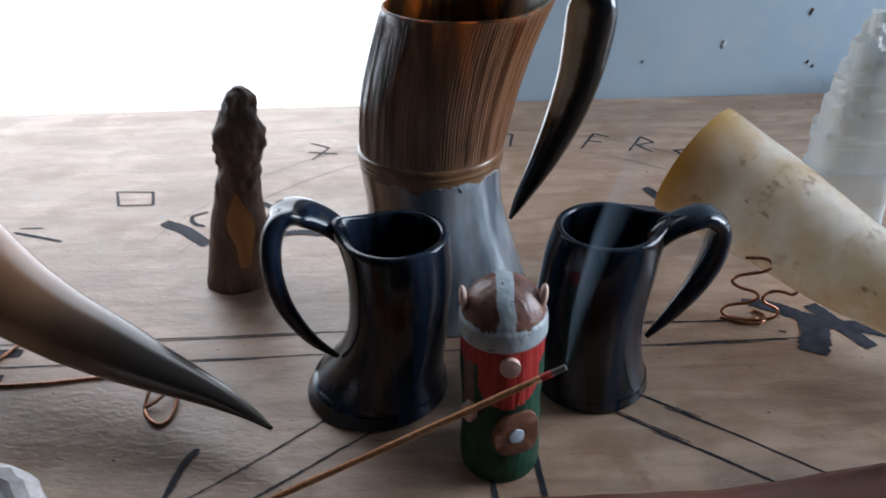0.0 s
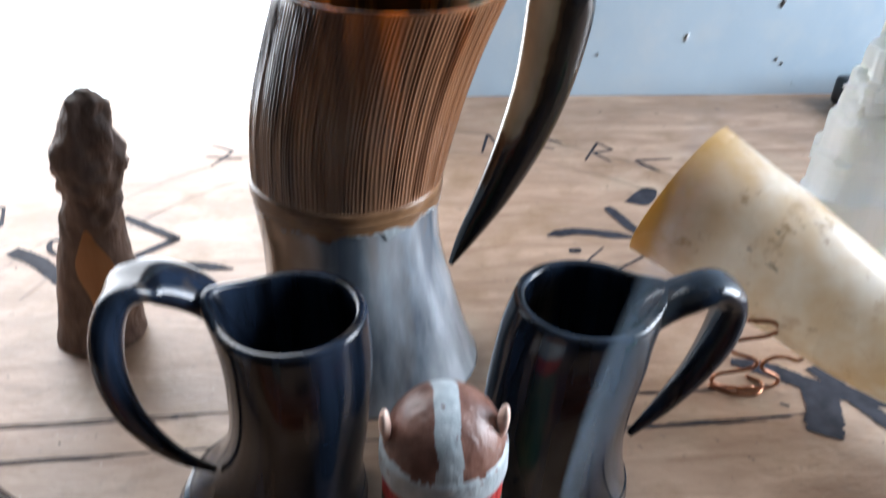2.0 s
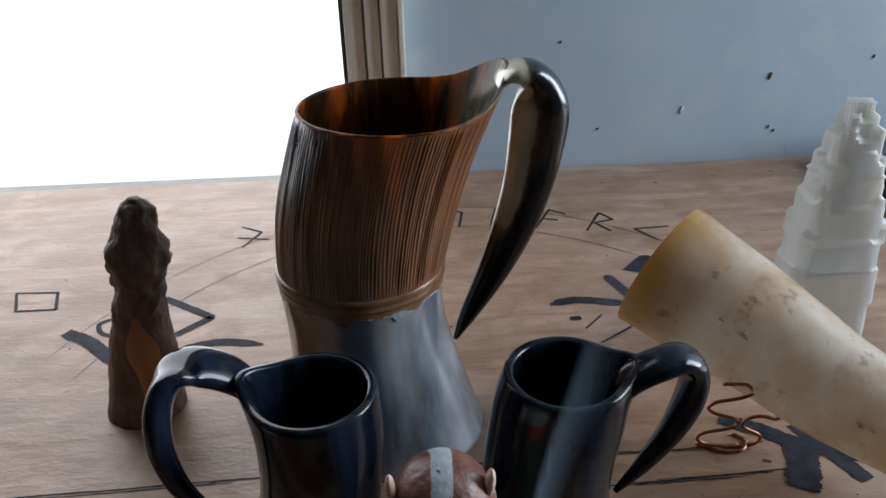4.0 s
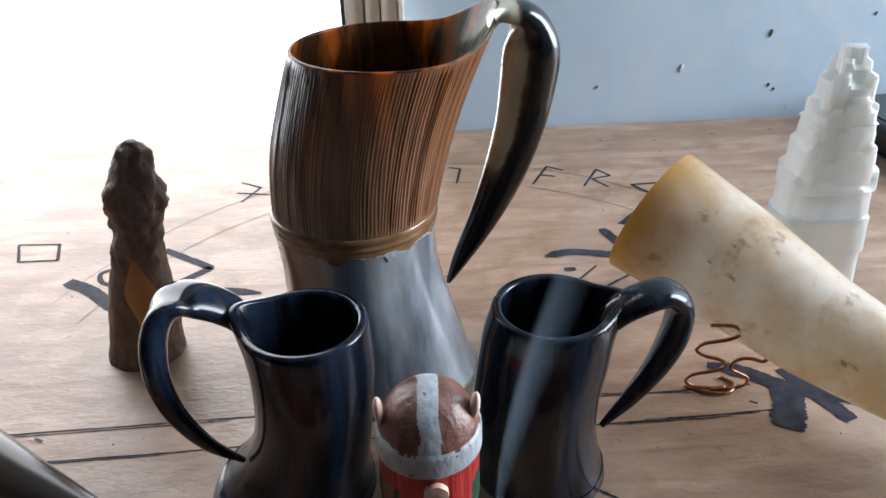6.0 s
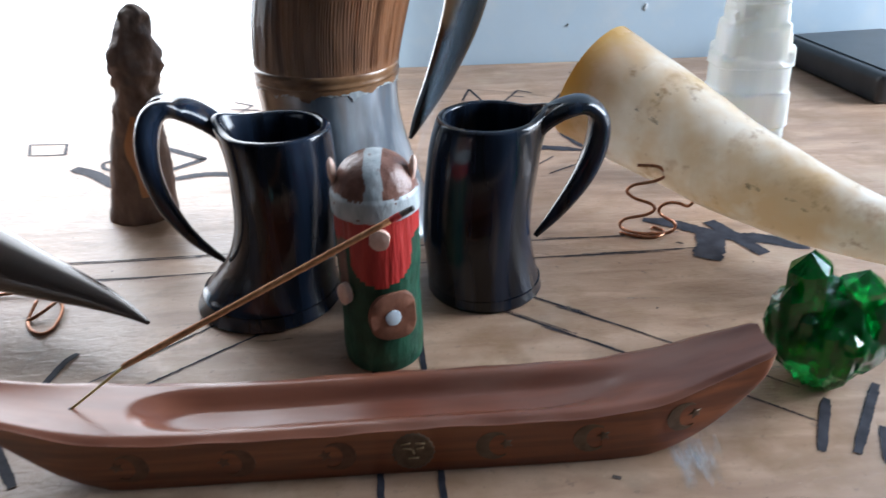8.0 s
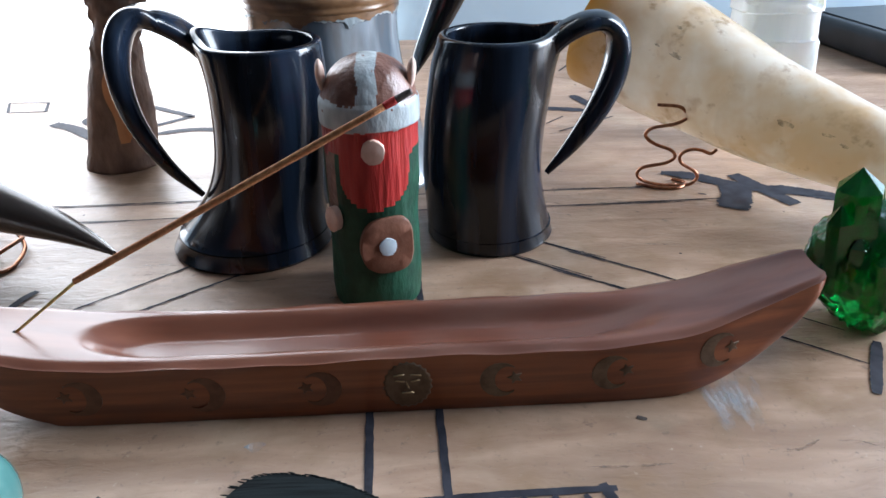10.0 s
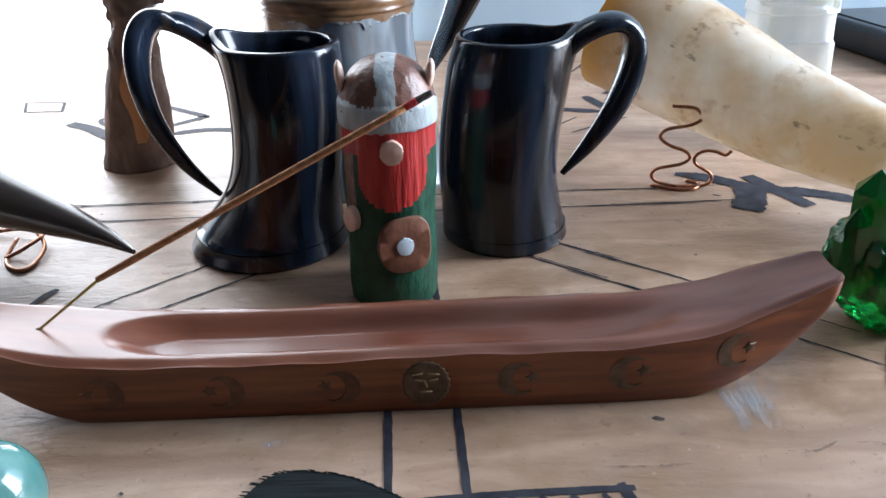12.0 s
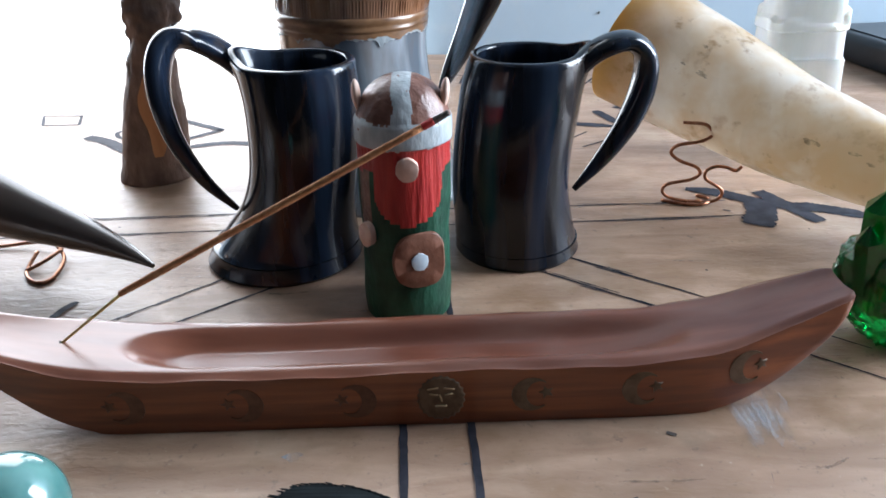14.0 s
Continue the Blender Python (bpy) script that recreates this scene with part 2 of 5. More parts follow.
M_GREEN = material("green_glass", (0.0, 0.19, 0.026), (0.012, 0.45, 0.07), rough=0.10, scale=(60, 60, 60), transmission=0.82, bump=0.4, bump_scale=(120, 120, 120), bump_depth=0.001, ior=1.5)
M_TEAL = material("turquoise_glass", (0.055, 0.165, 0.155), (0.125, 0.26, 0.24), rough=0.12, scale=(60, 60, 60), sub=0.3, coat=0.5, spec=0.6)
M_COPPER = material("copper_wire", (0.27, 0.115, 0.065), (0.42, 0.20, 0.115), rough=0.32, metal=1.0, scale=(300, 300, 300))
M_BOAT = material("reddish_rosewood", (0.165, 0.038, 0.0115), (0.290, 0.080, 0.0240), rough=0.27, rough2=0.42, scale=(10, 150, 190), c3=(0.120, 0.027, 0.010), scale3=(7, 90, 130), lo3=0.50, hi3=0.68, lo=0.40, hi=0.62,
                  spec=0.40, coat=0.45, bump=0.15, bump_scale=(30, 330, 330), bump_depth=0.0003)
M_ASHWOOD = material("ash_dusted_rosewood", (0.125, 0.036, 0.018), (0.195, 0.066, 0.035), rough=0.30, rough2=0.44, scale=(12, 120, 90), c3=(0.185, 0.085, 0.058), scale3=(20, 60, 60), lo3=0.50, hi3=0.80, spec=0.42, coat=0.5)
M_BRASS = material("tarnished_brass", (0.085, 0.050, 0.028), (0.155, 0.098, 0.060), rough=0.42, metal=0.3, scale=(260, 260, 260), bump=0.5, bump_scale=(500, 500, 500), bump_depth=0.0004)
M_OLDBRASS = material("blackened_brass", (0.090, 0.032, 0.015), (0.140, 0.055, 0.027), rough=0.45, metal=0.2, scale=(260, 260, 260))
M_GILT = material("worn_gilt", (0.34, 0.23, 0.115), (0.50, 0.36, 0.20), rough=0.4, metal=0.4, scale=(300, 300, 300))
M_HOLE = material("burnt_hole", (0.006, 0.004, 0.003), (0.015, 0.01, 0.008), rough=0.9)
M_INCENSE = material("orange_brown_incense", (0.42, 0.155, 0.06), (0.56, 0.25, 0.105), rough=0.85, scale=(500, 500, 500), bump=0.8, bump_scale=(1200, 1200, 1200), bump_depth=0.0005)
M_BAMBOO = material("yellow_bamboo", (0.50, 0.33, 0.10), (0.62, 0.43, 0.16), rough=0.5, scale=(300, 300, 300))
M_ASH = material("grey_ash", (0.10, 0.085, 0.08), (0.22, 0.19, 0.18), rough=0.95, scale=(700, 700, 700))
M_RED = material("red_paint", (0.33, 0.012, 0.012), (0.46, 0.03, 0.024), rough=0.42, scale=(260, 260, 60), bump=0.9, bump_scale=(420, 420, 40), bump_depth=0.0016)
M_HELMET = material("brown_paint", (0.12, 0.05, 0.034), (0.22, 0.105, 0.075), rough=0.36, scale=(150, 150, 150), bump=0.6, bump_scale=(260, 260, 260), bump_depth=0.0012)
M_SILVER = material("grey_silver_paint", (0.30, 0.34, 0.36), (0.46, 0.50, 0.51), rough=0.42, scale=(200, 200, 90), bump=0.4, bump_scale=(380, 380, 200), bump_depth=0.0012)
M_DKGREEN = material("dark_green_paint", (0.005, 0.038, 0.021), (0.014, 0.075, 0.042), rough=0.5, spec=0.3, scale=(130, 130, 130), bump=0.7, bump_scale=(260, 260, 110), bump_depth=0.0012)
M_SKIN = material("pink_paint", (0.66, 0.42, 0.32), (0.78, 0.56, 0.46), rough=0.5, scale=(260, 260, 260), bump=0.5)
M_SHIELD = material("rust_brown_paint", (0.16, 0.062, 0.036), (0.235, 0.10, 0.062), rough=0.45, scale=(180, 180, 180), bump=0.4, bump_scale=(300, 300, 300), bump_depth=0.0008)
M_BOSS = material("pale_blue_paint", (0.50, 0.60, 0.68), (0.66, 0.74, 0.80), rough=0.4, scale=(200, 200, 200))
M_DEVICE = material("black_plastic", (0.010, 0.011, 0.013), (0.022, 0.024, 0.028), rough=0.28, scale=(50, 50, 50), spec=0.5)
M_FEATHER = material("black_feather", (0.003, 0.0045, 0.005), (0.012, 0.017, 0.018), rough=0.75, scale=(40, 600, 60), bump=0.5, bump_scale=(60, 900, 100), spec=0.15)
M_CHALK = material("white_paint_smear", (0.52, 0.56, 0.60), (0.70, 0.73, 0.76), rough=0.6, scale=(120, 60, 60))
M_PINK = material("magenta_crystal", (0.25, 0.02, 0.10), (0.55, 0.12, 0.28), rough=0.2, scale=(160, 160, 160), bump=0.6)
M_CRUST = material("white_geode_crust", (0.62, 0.55, 0.52), (0.78, 0.72, 0.70), rough=0.6, scale=(200, 200, 200), bump=0.6)
M_SPECK = material("dark_speck", (0.03, 0.025, 0.025), (0.08, 0.06, 0.05), rough=0.7)


# ---------------------------------------------------------------- builders
def see_through(m, lo, hi, scale):
    """Thin paint: bare board shows through in patches."""
    nt = m.node_tree
    n, link = nt.nodes, nt.links.new
    tc = n.new("ShaderNodeTexCoord")
    mp = n.new("ShaderNodeMapping")
    mp.inputs["Scale"].default_value = scale
    ns = n.new("ShaderNodeTexNoise")
    ns.inputs["Scale"].default_value = 1.0
    mr = n.new("ShaderNodeMapRange")
    mr.inputs["From Min"].default_value, mr.inputs["From Max"].default_value = lo, hi
    mr.inputs["To Max"].default_value = 0.5
    link(tc.outputs["Object"], mp.inputs["Vector"])
    link(mp.outputs[0], ns.inputs["Vector"])
    link(ns.outputs["Fac"], mr.inputs["Value"])
    link(mr.outputs[0], n["Principled BSDF"].inputs["Alpha"])
    return m


M_SCUFF = see_through(material("pale_scuffed_wood", (0.52, 0.42, 0.33), (0.64, 0.54, 0.45), rough=0.4, scale=(200, 200, 200)), 0.42, 0.7, (300, 300, 70))
M_GRAIN = see_through(material("dark_grain_crack", (0.12, 0.075, 0.05), (0.22, 0.14, 0.095), rough=0.6, scale=(200, 200, 200)), 0.36, 0.62, (260, 500, 70))
M_SMEAR = see_through(material("thin_pale_smear", (0.40, 0.45, 0.50), (0.54, 0.58, 0.62), rough=0.6, scale=(120, 60, 60)), 0.38, 0.72, (150, 50, 70))


def thing(name, loc, label, category, group="", kind=""):
    e = new(name)
    e.empty_display_size = 0.02
    e.location = loc
    return tagged(e, label, category, group, kind)


def part(name, bm, mat, parent=None, label="", smooth=True, mats=None):
    bmesh.ops.recalc_face_normals(bm, faces=bm.faces)
    me = bpy.data.meshes.new(name)
    for f in bm.faces:
        f.smooth = smooth
    bm.to_mesh(me)
    bm.free()
    for m in (mats or [mat]):
        me.materials.append(m)
    ob = new(name, me)
    if parent is not None:
        ob.parent = parent
        if parent.parent is None:
            ob.matrix_parent_inverse = Matrix.Translation(parent.location).inverted()
    if label:
        ob["label"] = label
    return ob


def crease(ob, angle=35):
    for p in ob.data.polygons:
        p.use_smooth = True
    ob.data.set_sharp_from_angle(angle=radians(angle))
    return ob


def spline(points, per=6):
    """A smooth run through control rows of numbers."""
    p = [np.array(q, float) for q in points]
    p = [2 * p[0] - p[1]] + p + [2 * p[-1] - p[-2]]
    out = []
    for i in range(1, len(p) - 2):
        a, b, c, d = p[i - 1:i + 3]
        for k in range(per):
            s = k / per
            out.append(0.5 * (2 * b + (c - a) * s + (2 * a - 5 * b + 4 * c - d) * s * s + (3 * b - a - 3 * c + d) * s ** 3))
    out.append(p[-2])
    return out


def rings(bm, loops, cap0=True, cap1=True, closed=True):
    """Skins a run of vertex loops."""
    vs = [[bm.verts.new(q) for q in lp] for lp in loops]
    faces = []
    for a, b in zip(vs, vs[1:]):
        n = len(a)
        for i in range(n if closed else n - 1):
            j = (i + 1) % n
            faces.append(bm.faces.new((a[i], a[j], b[j], b[i])))
    if cap0:
        faces.append(bm.faces.new(vs[0]))
    if cap1:
        faces.append(bm.faces.new(vs[-1][::-1]))
    return faces


def tube(bm, rows, n=14, per=6, flat=1.0, side=(0, 1, 0), wobble=0.0, square=1.0):
    """A tapered bent rod: rows of x, y, z, radius. flat: its thickness along side."""
    run = spline(rows, per)
    loops = []
    s0 = Vector(side)
    for i, r in enumerate(run):
        a, b = Vector(run[max(i - 1, 0)][:3]), Vector(run[min(i + 1, len(run) - 1)][:3])
        t = (b - a).normalized()
        s = (s0 - s0.dot(t) * t).normalized()
        u = t.cross(s)
        c, rad = Vector(r[:3]), max(float(r[3]), 0.0002)
        fl = float(r[4]) if len(r) > 4 else flat
        loop = []
        for k in range(n):
            w = 2 * math.pi * k / n
            cw, sw = math.cos(w), math.sin(w)
            q = c + u * (rad * math.copysign(abs(cw) ** square, cw)) + s * (rad * fl * math.copysign(abs(sw) ** square, sw))
            if wobble:
                q += (q - c).normalized() * wobble * noise.noise(q * 70)
            loop.append(q)
        loops.append(loop)
    return rings(bm, loops)


def box(bm, x0, y0, z0, x1, y1, z1):
    v = [bm.verts.new((x, y, z)) for z in (z0, z1) for x, y in ((x0, y0), (x1, y0), (x1, y1), (x0, y1))]
    for q in ((0, 3, 2, 1), (4, 5, 6, 7), (0, 1, 5, 4), (1, 2, 6, 5), (2, 3, 7, 6), (3, 0, 4, 7)):
        bm.faces.new([v[i] for i in q])


def bevel(bm, w, seg=2):
    bmesh.ops.bevel(bm, geom=bm.edges[:], offset=w, segments=seg, affect="EDGES", profile=0.6)


def smooth01(a, b, x):
    x = min(max((x - a) / (b - a), 0), 1)
    return x * x * (3 - 2 * x)


def disc(bm, c, u, v, ru, rv, h, n=20, jag=0.0, mat=0):
    """A thin round plate with its normal along u x v."""
    c, u, v = Vector(c), Vector(u).normalized(), Vector(v).normalized()
    w = u.cross(v)
    lo, hi = [], []
    for k in range(n):
        a = 2 * math.pi * k / n
        g = 1 + jag * (1 if k % 2 else -1)
        q = c + u * (ru * g * math.cos(a)) + v * (rv * g * math.sin(a))
        lo.append(q - w * h)
        hi.append(q + w * h)
    top = [c + (q - c) * 0.9 + w * h * 0.25 for q in hi]
    for f in rings(bm, [lo, hi, top]):
        f.material_index = mat


# ---------------------------------------------------------------- setting
def wall_with_opening(name, axis, at, thick, lo, hi, z0, z1, open_lo, open_hi, oz0, oz1, mat):
    bm = bmesh.new()
    for a, b, c, d in ((lo, open_lo, z0, z1), (open_hi, hi, z0, z1), (open_lo, open_hi, z0, oz0), (open_lo, open_hi, oz1, z1)):
        if axis == "y":
            box(bm, a, at, c, b, at + thick, d)
        else:
            box(bm, at, a, c, at + thick, b, d)
    bmesh.ops.remove_doubles(bm, verts=bm.verts, dist=1e-5)
    return tagged(part(name, bm, mat, smooth=False), kind="structure")


FLOOR, CEIL = -0.75, 1.75
wall_north = tagged(wall_with_opening("wall_north", "y", WALL, 0.14, -2.0, 1.64, FLOOR, CEIL, -0.76, 0.016, -0.062, 0.86, M_WALL), "blue painted plaster wall with small chips and dents", "wall")
tagged(wall_with_opening("wall_east", "x", 1.5, 0.14, -2.5, WALL - 0.0005, FLOOR, CEIL, 0.20, 0.82, 0.05, 1.19, M_WALL), "plain blue painted wall with a window opening", "wall")
# unseen room sides, added with darkened colours so the glossy horn reflects little
for nm, b, m, lab in (("wall_south", (-2.14, -2.64, FLOOR, 1.64, -2.5, CEIL), M_SHADEWALL, "unseen blue wall, colour darkened to keep reflections dark"),
                      ("wall_west", (-2.14, -2.5, FLOOR, -2.0, WALL + 0.14, CEIL), M_SHADEWALL, "unseen blue wall, colour darkened to keep reflections dark"),
                      ("floor", (-2.14, -2.64, FLOOR - 0.1, 1.64, WALL + 0.14, FLOOR), M_FLOOR, "unseen wooden board floor, colour darkened to keep reflections dark"),
                      ("ceiling", (-2.14, -2.64, CEIL, 1.64, WALL + 0.14, CEIL + 0.1), M_PLASTER, "unseen plaster ceiling, greyed to cut bounce light")):
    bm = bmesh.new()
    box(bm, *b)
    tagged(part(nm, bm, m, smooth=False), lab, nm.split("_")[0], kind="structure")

# window in the north wall: seal, sash stile and stepped casing
window = thing("window_1", (-0.7, WALL, 0.0), "cream painted wooden window frame with chipped paint, bright daylight beyond", "window", kind="structure")
for nm, x0, x1, y0, y1, m in (("seal", 0.0115, 0.0155, -0.004, 0.03, M_GASKET), ("sash_stile", 0.0158, 0.0325, -0.010, 0.05, M_FRAME), ("casing", 0.0345, 0.0475, -0.014, -0.0005, M_FRAME),
                              ("casing", 0.049, 0.0635, -0.018, -0.0005, M_FRAME), ("casing_edge", 0.0642, 0.0695, -0.022, -0.0005, M_FRAME)):
    bm = bmesh.new()
    box(bm, x0, WALL + y0, 0.001, x1, WALL + y1, 0.88)
    bevel(bm, 0.0012)
    part(nm, bm, m, window, smooth=False)
bm = bmesh.new()
box(bm, -0.759, WALL + 0.001, -0.0615, 0.0112, WALL + 0.139, -0.0505)
bevel(bm, 0.0015)
part("window_sill", bm, M_FRAME, window, smooth=False)
bm = bmesh.new()
box(bm, -0.759, WALL - 0.012, 0.83, 0.011, WALL + 0.05, 0.859)
part("window_head", bm, M_FRAME, window, smooth=False)

# overcast brightness beyond the window
m_out = bpy.data.materials.new("bright_outdoors")
m_out.use_nodes = True
m_out.node_tree.nodes["Principled BSDF"].inputs["Base Color"].default_value = (0.8, 0.8, 0.8, 1)
m_out.node_tree.nodes["Principled BSDF"].inputs["Emission Color"].default_value = (0.95, 0.98, 1.0, 1)
m_out.node_tree.nodes["Principled BSDF"].inputs["Emission Strength"].default_value = 2.6
bm = bmesh.new()
box(bm, -4.0, WALL + 1.2, -2.0, 2.0, WALL + 1.25, 3.0)
tagged(part("backdrop", bm, m_out, smooth=False), "overexposed white daylight outside the window", "backdrop", kind="structure")

# chips and dents in the blue paint
rnd = random.Random(4)
for x, z, r in ((0.4208, 0.0852, 0.0042), (0.3376, 0.0545, 0.0045), (0.4283, 0.0337, 0.0022), (0.4344, 0.0293, 0.0018), (0.2145, 0.1246, 0.0016), (0.2558, 0.0385, 0.0016), (0.52, 0.10, 0.002)):
    bm = bmesh.new()
    disc(bm, (x, WALL - 0.0004, z), (1, 0, 0), (0.2, 0, 1), r * 0.38, r * 0.85, 0.0005, 9, 0.2)
    part("paint_chip", bm, M_CHALK if r > 0.0043 else M_SPECK, wall_north)

# ---------------------------------------------------------------- table
table = thing("table", (0.0, 0.5, FLOOR), "pale plywood table top covered in hand-drawn black runes", "table")
bm = bmesh.new()
box(bm, -1.3, 0.165, -0.022, 1.3, WALL - 0.0015, 0.0)
bevel(bm, 0.0012, 1)
part("tabletop", bm, M_PLY, table, smooth=False)
for x in (-1.2, 1.13):
    for y in (0.20, WALL - 0.13):
        bm = bmesh.new()
        box(bm, x, y, FLOOR, x + 0.07, y + 0.07, -0.0225)
        bevel(bm, 0.004)
        part("leg", bm, M_PLY, table, smooth=False)

INK = [0]


def stroke(name, pts, width, mat=M_INK, taper=0.25, ragged=0.12, smooth=True):
    """A flat brush or marker line on the table top."""
    INK[0] += 1
    run = spline([(x, y) for x, y in pts], 22) if smooth and len(pts) > 2 else [np.array(p, float) * (1 - s) + np.array(q, float) * s for p, q in zip(pts, pts[1:]) for s in np.linspace(0, 1, 24)]
    bm = bmesh.new()
    z = 0.00022 + 0.00001 * (INK[0] % 25)
    rows = []
    r = random.Random(INK[0])
    for i, q in enumerate(run):
        a, b = run[max(i - 1, 0)], run[min(i + 1, len(run) - 1)]
        d = b - a
        d = d / (np.linalg.norm(d) + 1e-9)
        nrm = np.array((-d[1], d[0]))
        e = min(i, len(run) - 1 - i) / max(len(run) - 1, 1)
        w = width * 0.5 * (1 - taper * (1 - smooth01(0, 0.2, e)))
        wl, wr = w * (1 + r.uniform(-ragged, ragged)), w * (1 + r.uniform(-ragged, ragged))
        rows.append([bm.verts.new((*(q + nrm * wl), z)), bm.verts.new((*(q - nrm * wr), z))])
    for a, b in zip(rows, rows[1:]):
        bm.faces.new((a[0], a[1], b[1], b[0]))
    return part(name, bm, mat, table, smooth=False)


def shape(name, pts, mat=M_INK, jag=0.0006):
    """A flat painted shape on the table top."""
    INK[0] += 1
    z = 0.00022 + 0.00001 * (INK[0] % 25)
    run = spline([*pts, pts[0]], 5)[:-1]
    bm = bmesh.new()
    bm.faces.new([bm.verts.new((x + jag * noise.noise(Vector((x, y, 0)) * 500), y + jag * noise.noise(Vector((y, x, 3)) * 500), z)) for x, y in run])
    bmesh.ops.triangulate(bm, faces=bm.faces[:])
    return part(name, bm, mat, table, smooth=False)


W = 0.0024
# the small runes round the ring
stroke("rune", [(-0.228, 0.647), (-0.197, 0.645), (-0.189, 0.621), (-0.217, 0.621), (-0.228, 0.647)], W, smooth=False)
stroke("rune", [(-0.079, 0.743), (-0.060, 0.731), (-0.072, 0.704)], W, smooth=False)
stroke("rune", [(-0.079, 0.722), (-0.051, 0.716)], W)
stroke("rune", [(0.103, 0.756), (0.113, 0.752), (0.108, 0.722)], W, smooth=False)
stroke("rune", [(0.135, 0.722), (0.144, 0.758), (0.153, 0.722)], W, smooth=False)
stroke("rune", [(0.172, 0.713), (0.190, 0.749), (0.203, 0.739)], W, smooth=False)
stroke("rune", [(0.182, 0.732), (0.194, 0.727)], W)
stroke("rune", [(0.214, 0.705), (0.232, 0.738), (0.241, 0.724), (0.224, 0.719), (0.234, 0.702)], W, smooth=False)
stroke("rune", [(0.284, 0.706), (0.254, 0.704), (0.267, 0.683)], W * 1.1, smooth=False)
# the two ring lines, in pencil
for rx, ry, a0, a1 in ((0.245, 0.285, 20, 160), (0.275, 0.325, 28, 158)):
    stroke("pencil_ring", [(0.085 + rx * math.cos(radians(a)), 0.44 + ry * math.sin(radians(a))) for a in np.linspace(a0, a1, 24)], 0.0007, M_PENCIL)
# large brush marks behind
stroke("brush_mark", [(-0.170, 0.590), (-0.150, 0.577), (-0.126, 0.554)], 0.010, taper=0.1)
stroke("brush_mark", [(-0.140, 0.606), (-0.150, 0.599), (-0.146, 0.588), (-0.136, 0.582)], 0.0035)
stroke("brush_mark", [(-0.114, 0.629), (-0.074, 0.600), (-0.094, 0.580)], 0.0062, smooth=False, taper=0.1)
stroke("brush_mark", [(-0.092, 0.560), (-0.065, 0.569), (-0.033, 0.564)], 0.0075, taper=0.7)
shape("brush_mark", [(0.225, 0.637), (0.245, 0.657), (0.254, 0.652), (0.241, 0.632)])
stroke("brush_mark", [(0.211, 0.630), (0.215, 0.618), (0.222, 0.595)], 0.008, taper=0.3)
stroke("brush_mark", [(0.162, 0.594), (0.184, 0.598), (0.222, 0.588)], 0.0085, taper=0.7)
stroke("brush_mark", [(0.172, 0.575), (0.180, 0.575)], 0.005)
stroke("brush_mark", [(0.180, 0.562), (0.195, 0.578)], 0.0016)
stroke("brush_mark", [(0.186, 0.545), (0.230, 0.575)], 0.0018)
# black splayed figure under the pale horn
stroke("brush_mark", [(0.232, 0.467), (0.250, 0.459), (0.266, 0.446), (0.285, 0.438), (0.312, 0.430)], 0.011, taper=0.5)
stroke("brush_mark", [(0.266, 0.446), (0.262, 0.430), (0.254, 0.415)], 0.0165, taper=0.05)
stroke("brush_mark", [(0.272, 0.461), (0.280, 0.440), (0.289, 0.418)], 0.0095, taper=0.05)
stroke("brush_mark", [(0.285, 0.441), (0.300, 0.434), (0.318, 0.424)], 0.012, taper=0.4)
# arms of the wheel: paired long lines
for pts, w in (([(-0.30, 0.4365), (-0.098, 0.442), (-0.02, 0.4445), (0.164, 0.446), (0.249, 0.449)], 0.0010), ([(-0.28, 0.4158), (-0.077, 0.421), (-0.01, 0.4235), (0.161, 0.425), (0.256, 0.429)], 0.0010),
               ([(-0.18, 0.4378), (-0.098, 0.4402), (-0.03, 0.4425)], 0.0007), ([(-0.13, 0.4185), (-0.06, 0.4203)], 0.0006),
               ([(0.125, 0.402), (0.153, 0.381), (0.207, 0.340), (0.254, 0.302)], 0.0009), ([(0.115, 0.386), (0.136, 0.369), (0.181, 0.335), (0.231, 0.297), (0.254, 0.279)], 0.0009),
               ([(-0.075, 0.317), (-0.052, 0.336), (-0.015, 0.369), (0.01, 0.391)], 0.0011), ([(-0.045, 0.316), (-0.023, 0.334), (0.011, 0.361), (0.03, 0.377)], 0.0014),
               ([(0.066, 0.345), (0.0695, 0.318), (0.073, 0.265), (0.0755, 0.200)], 0.0026), ([(0.0895, 0.374), (0.0905, 0.337), (0.096, 0.266), (0.0985, 0.200)], 0.0026)):
    stroke("wheel_line", pts, w, ragged=0.14 if w > 0.002 else 0.45)
for pts in ([(0.140, 0.3905), (0.176, 0.3655)], [(0.160, 0.3735), (0.196, 0.3490)], [(0.185, 0.3570), (0.226, 0.3250)], [(0.128, 0.3765), (0.166, 0.3485)], [(0.150, 0.3560), (0.176, 0.3400)], [(0.172, 0.3425), (0.205, 0.3175)],
            [(0.17, 0.4240), (0.232, 0.4255)], [(0.165, 0.4480), (0.215, 0.4455)], [(0.185, 0.4268), (0.245, 0.4272)]):
    stroke("wheel_line", pts, 0.0007, ragged=0.6)
# thick dabs at the ends of the arms
stroke("brush_mark", [(0.262, 0.294), (0.255, 0.282), (0.245, 0.264)], 0.0042)
stroke("brush_mark", [(0.288, 0.302), (0.275, 0.285), (0.258, 0.262)], 0.0042)
stroke("brush_mark", [(0.276, 0.276), (0.267, 0.256)], 0.0036)
stroke("brush_mark", [(-0.075, 0.351), (-0.079, 0.342), (-0.082, 0.320)], 0.0038)
stroke("brush_mark", [(-0.086, 0.291), (-0.077, 0.279), (-0.067, 0.266)], 0.0042)
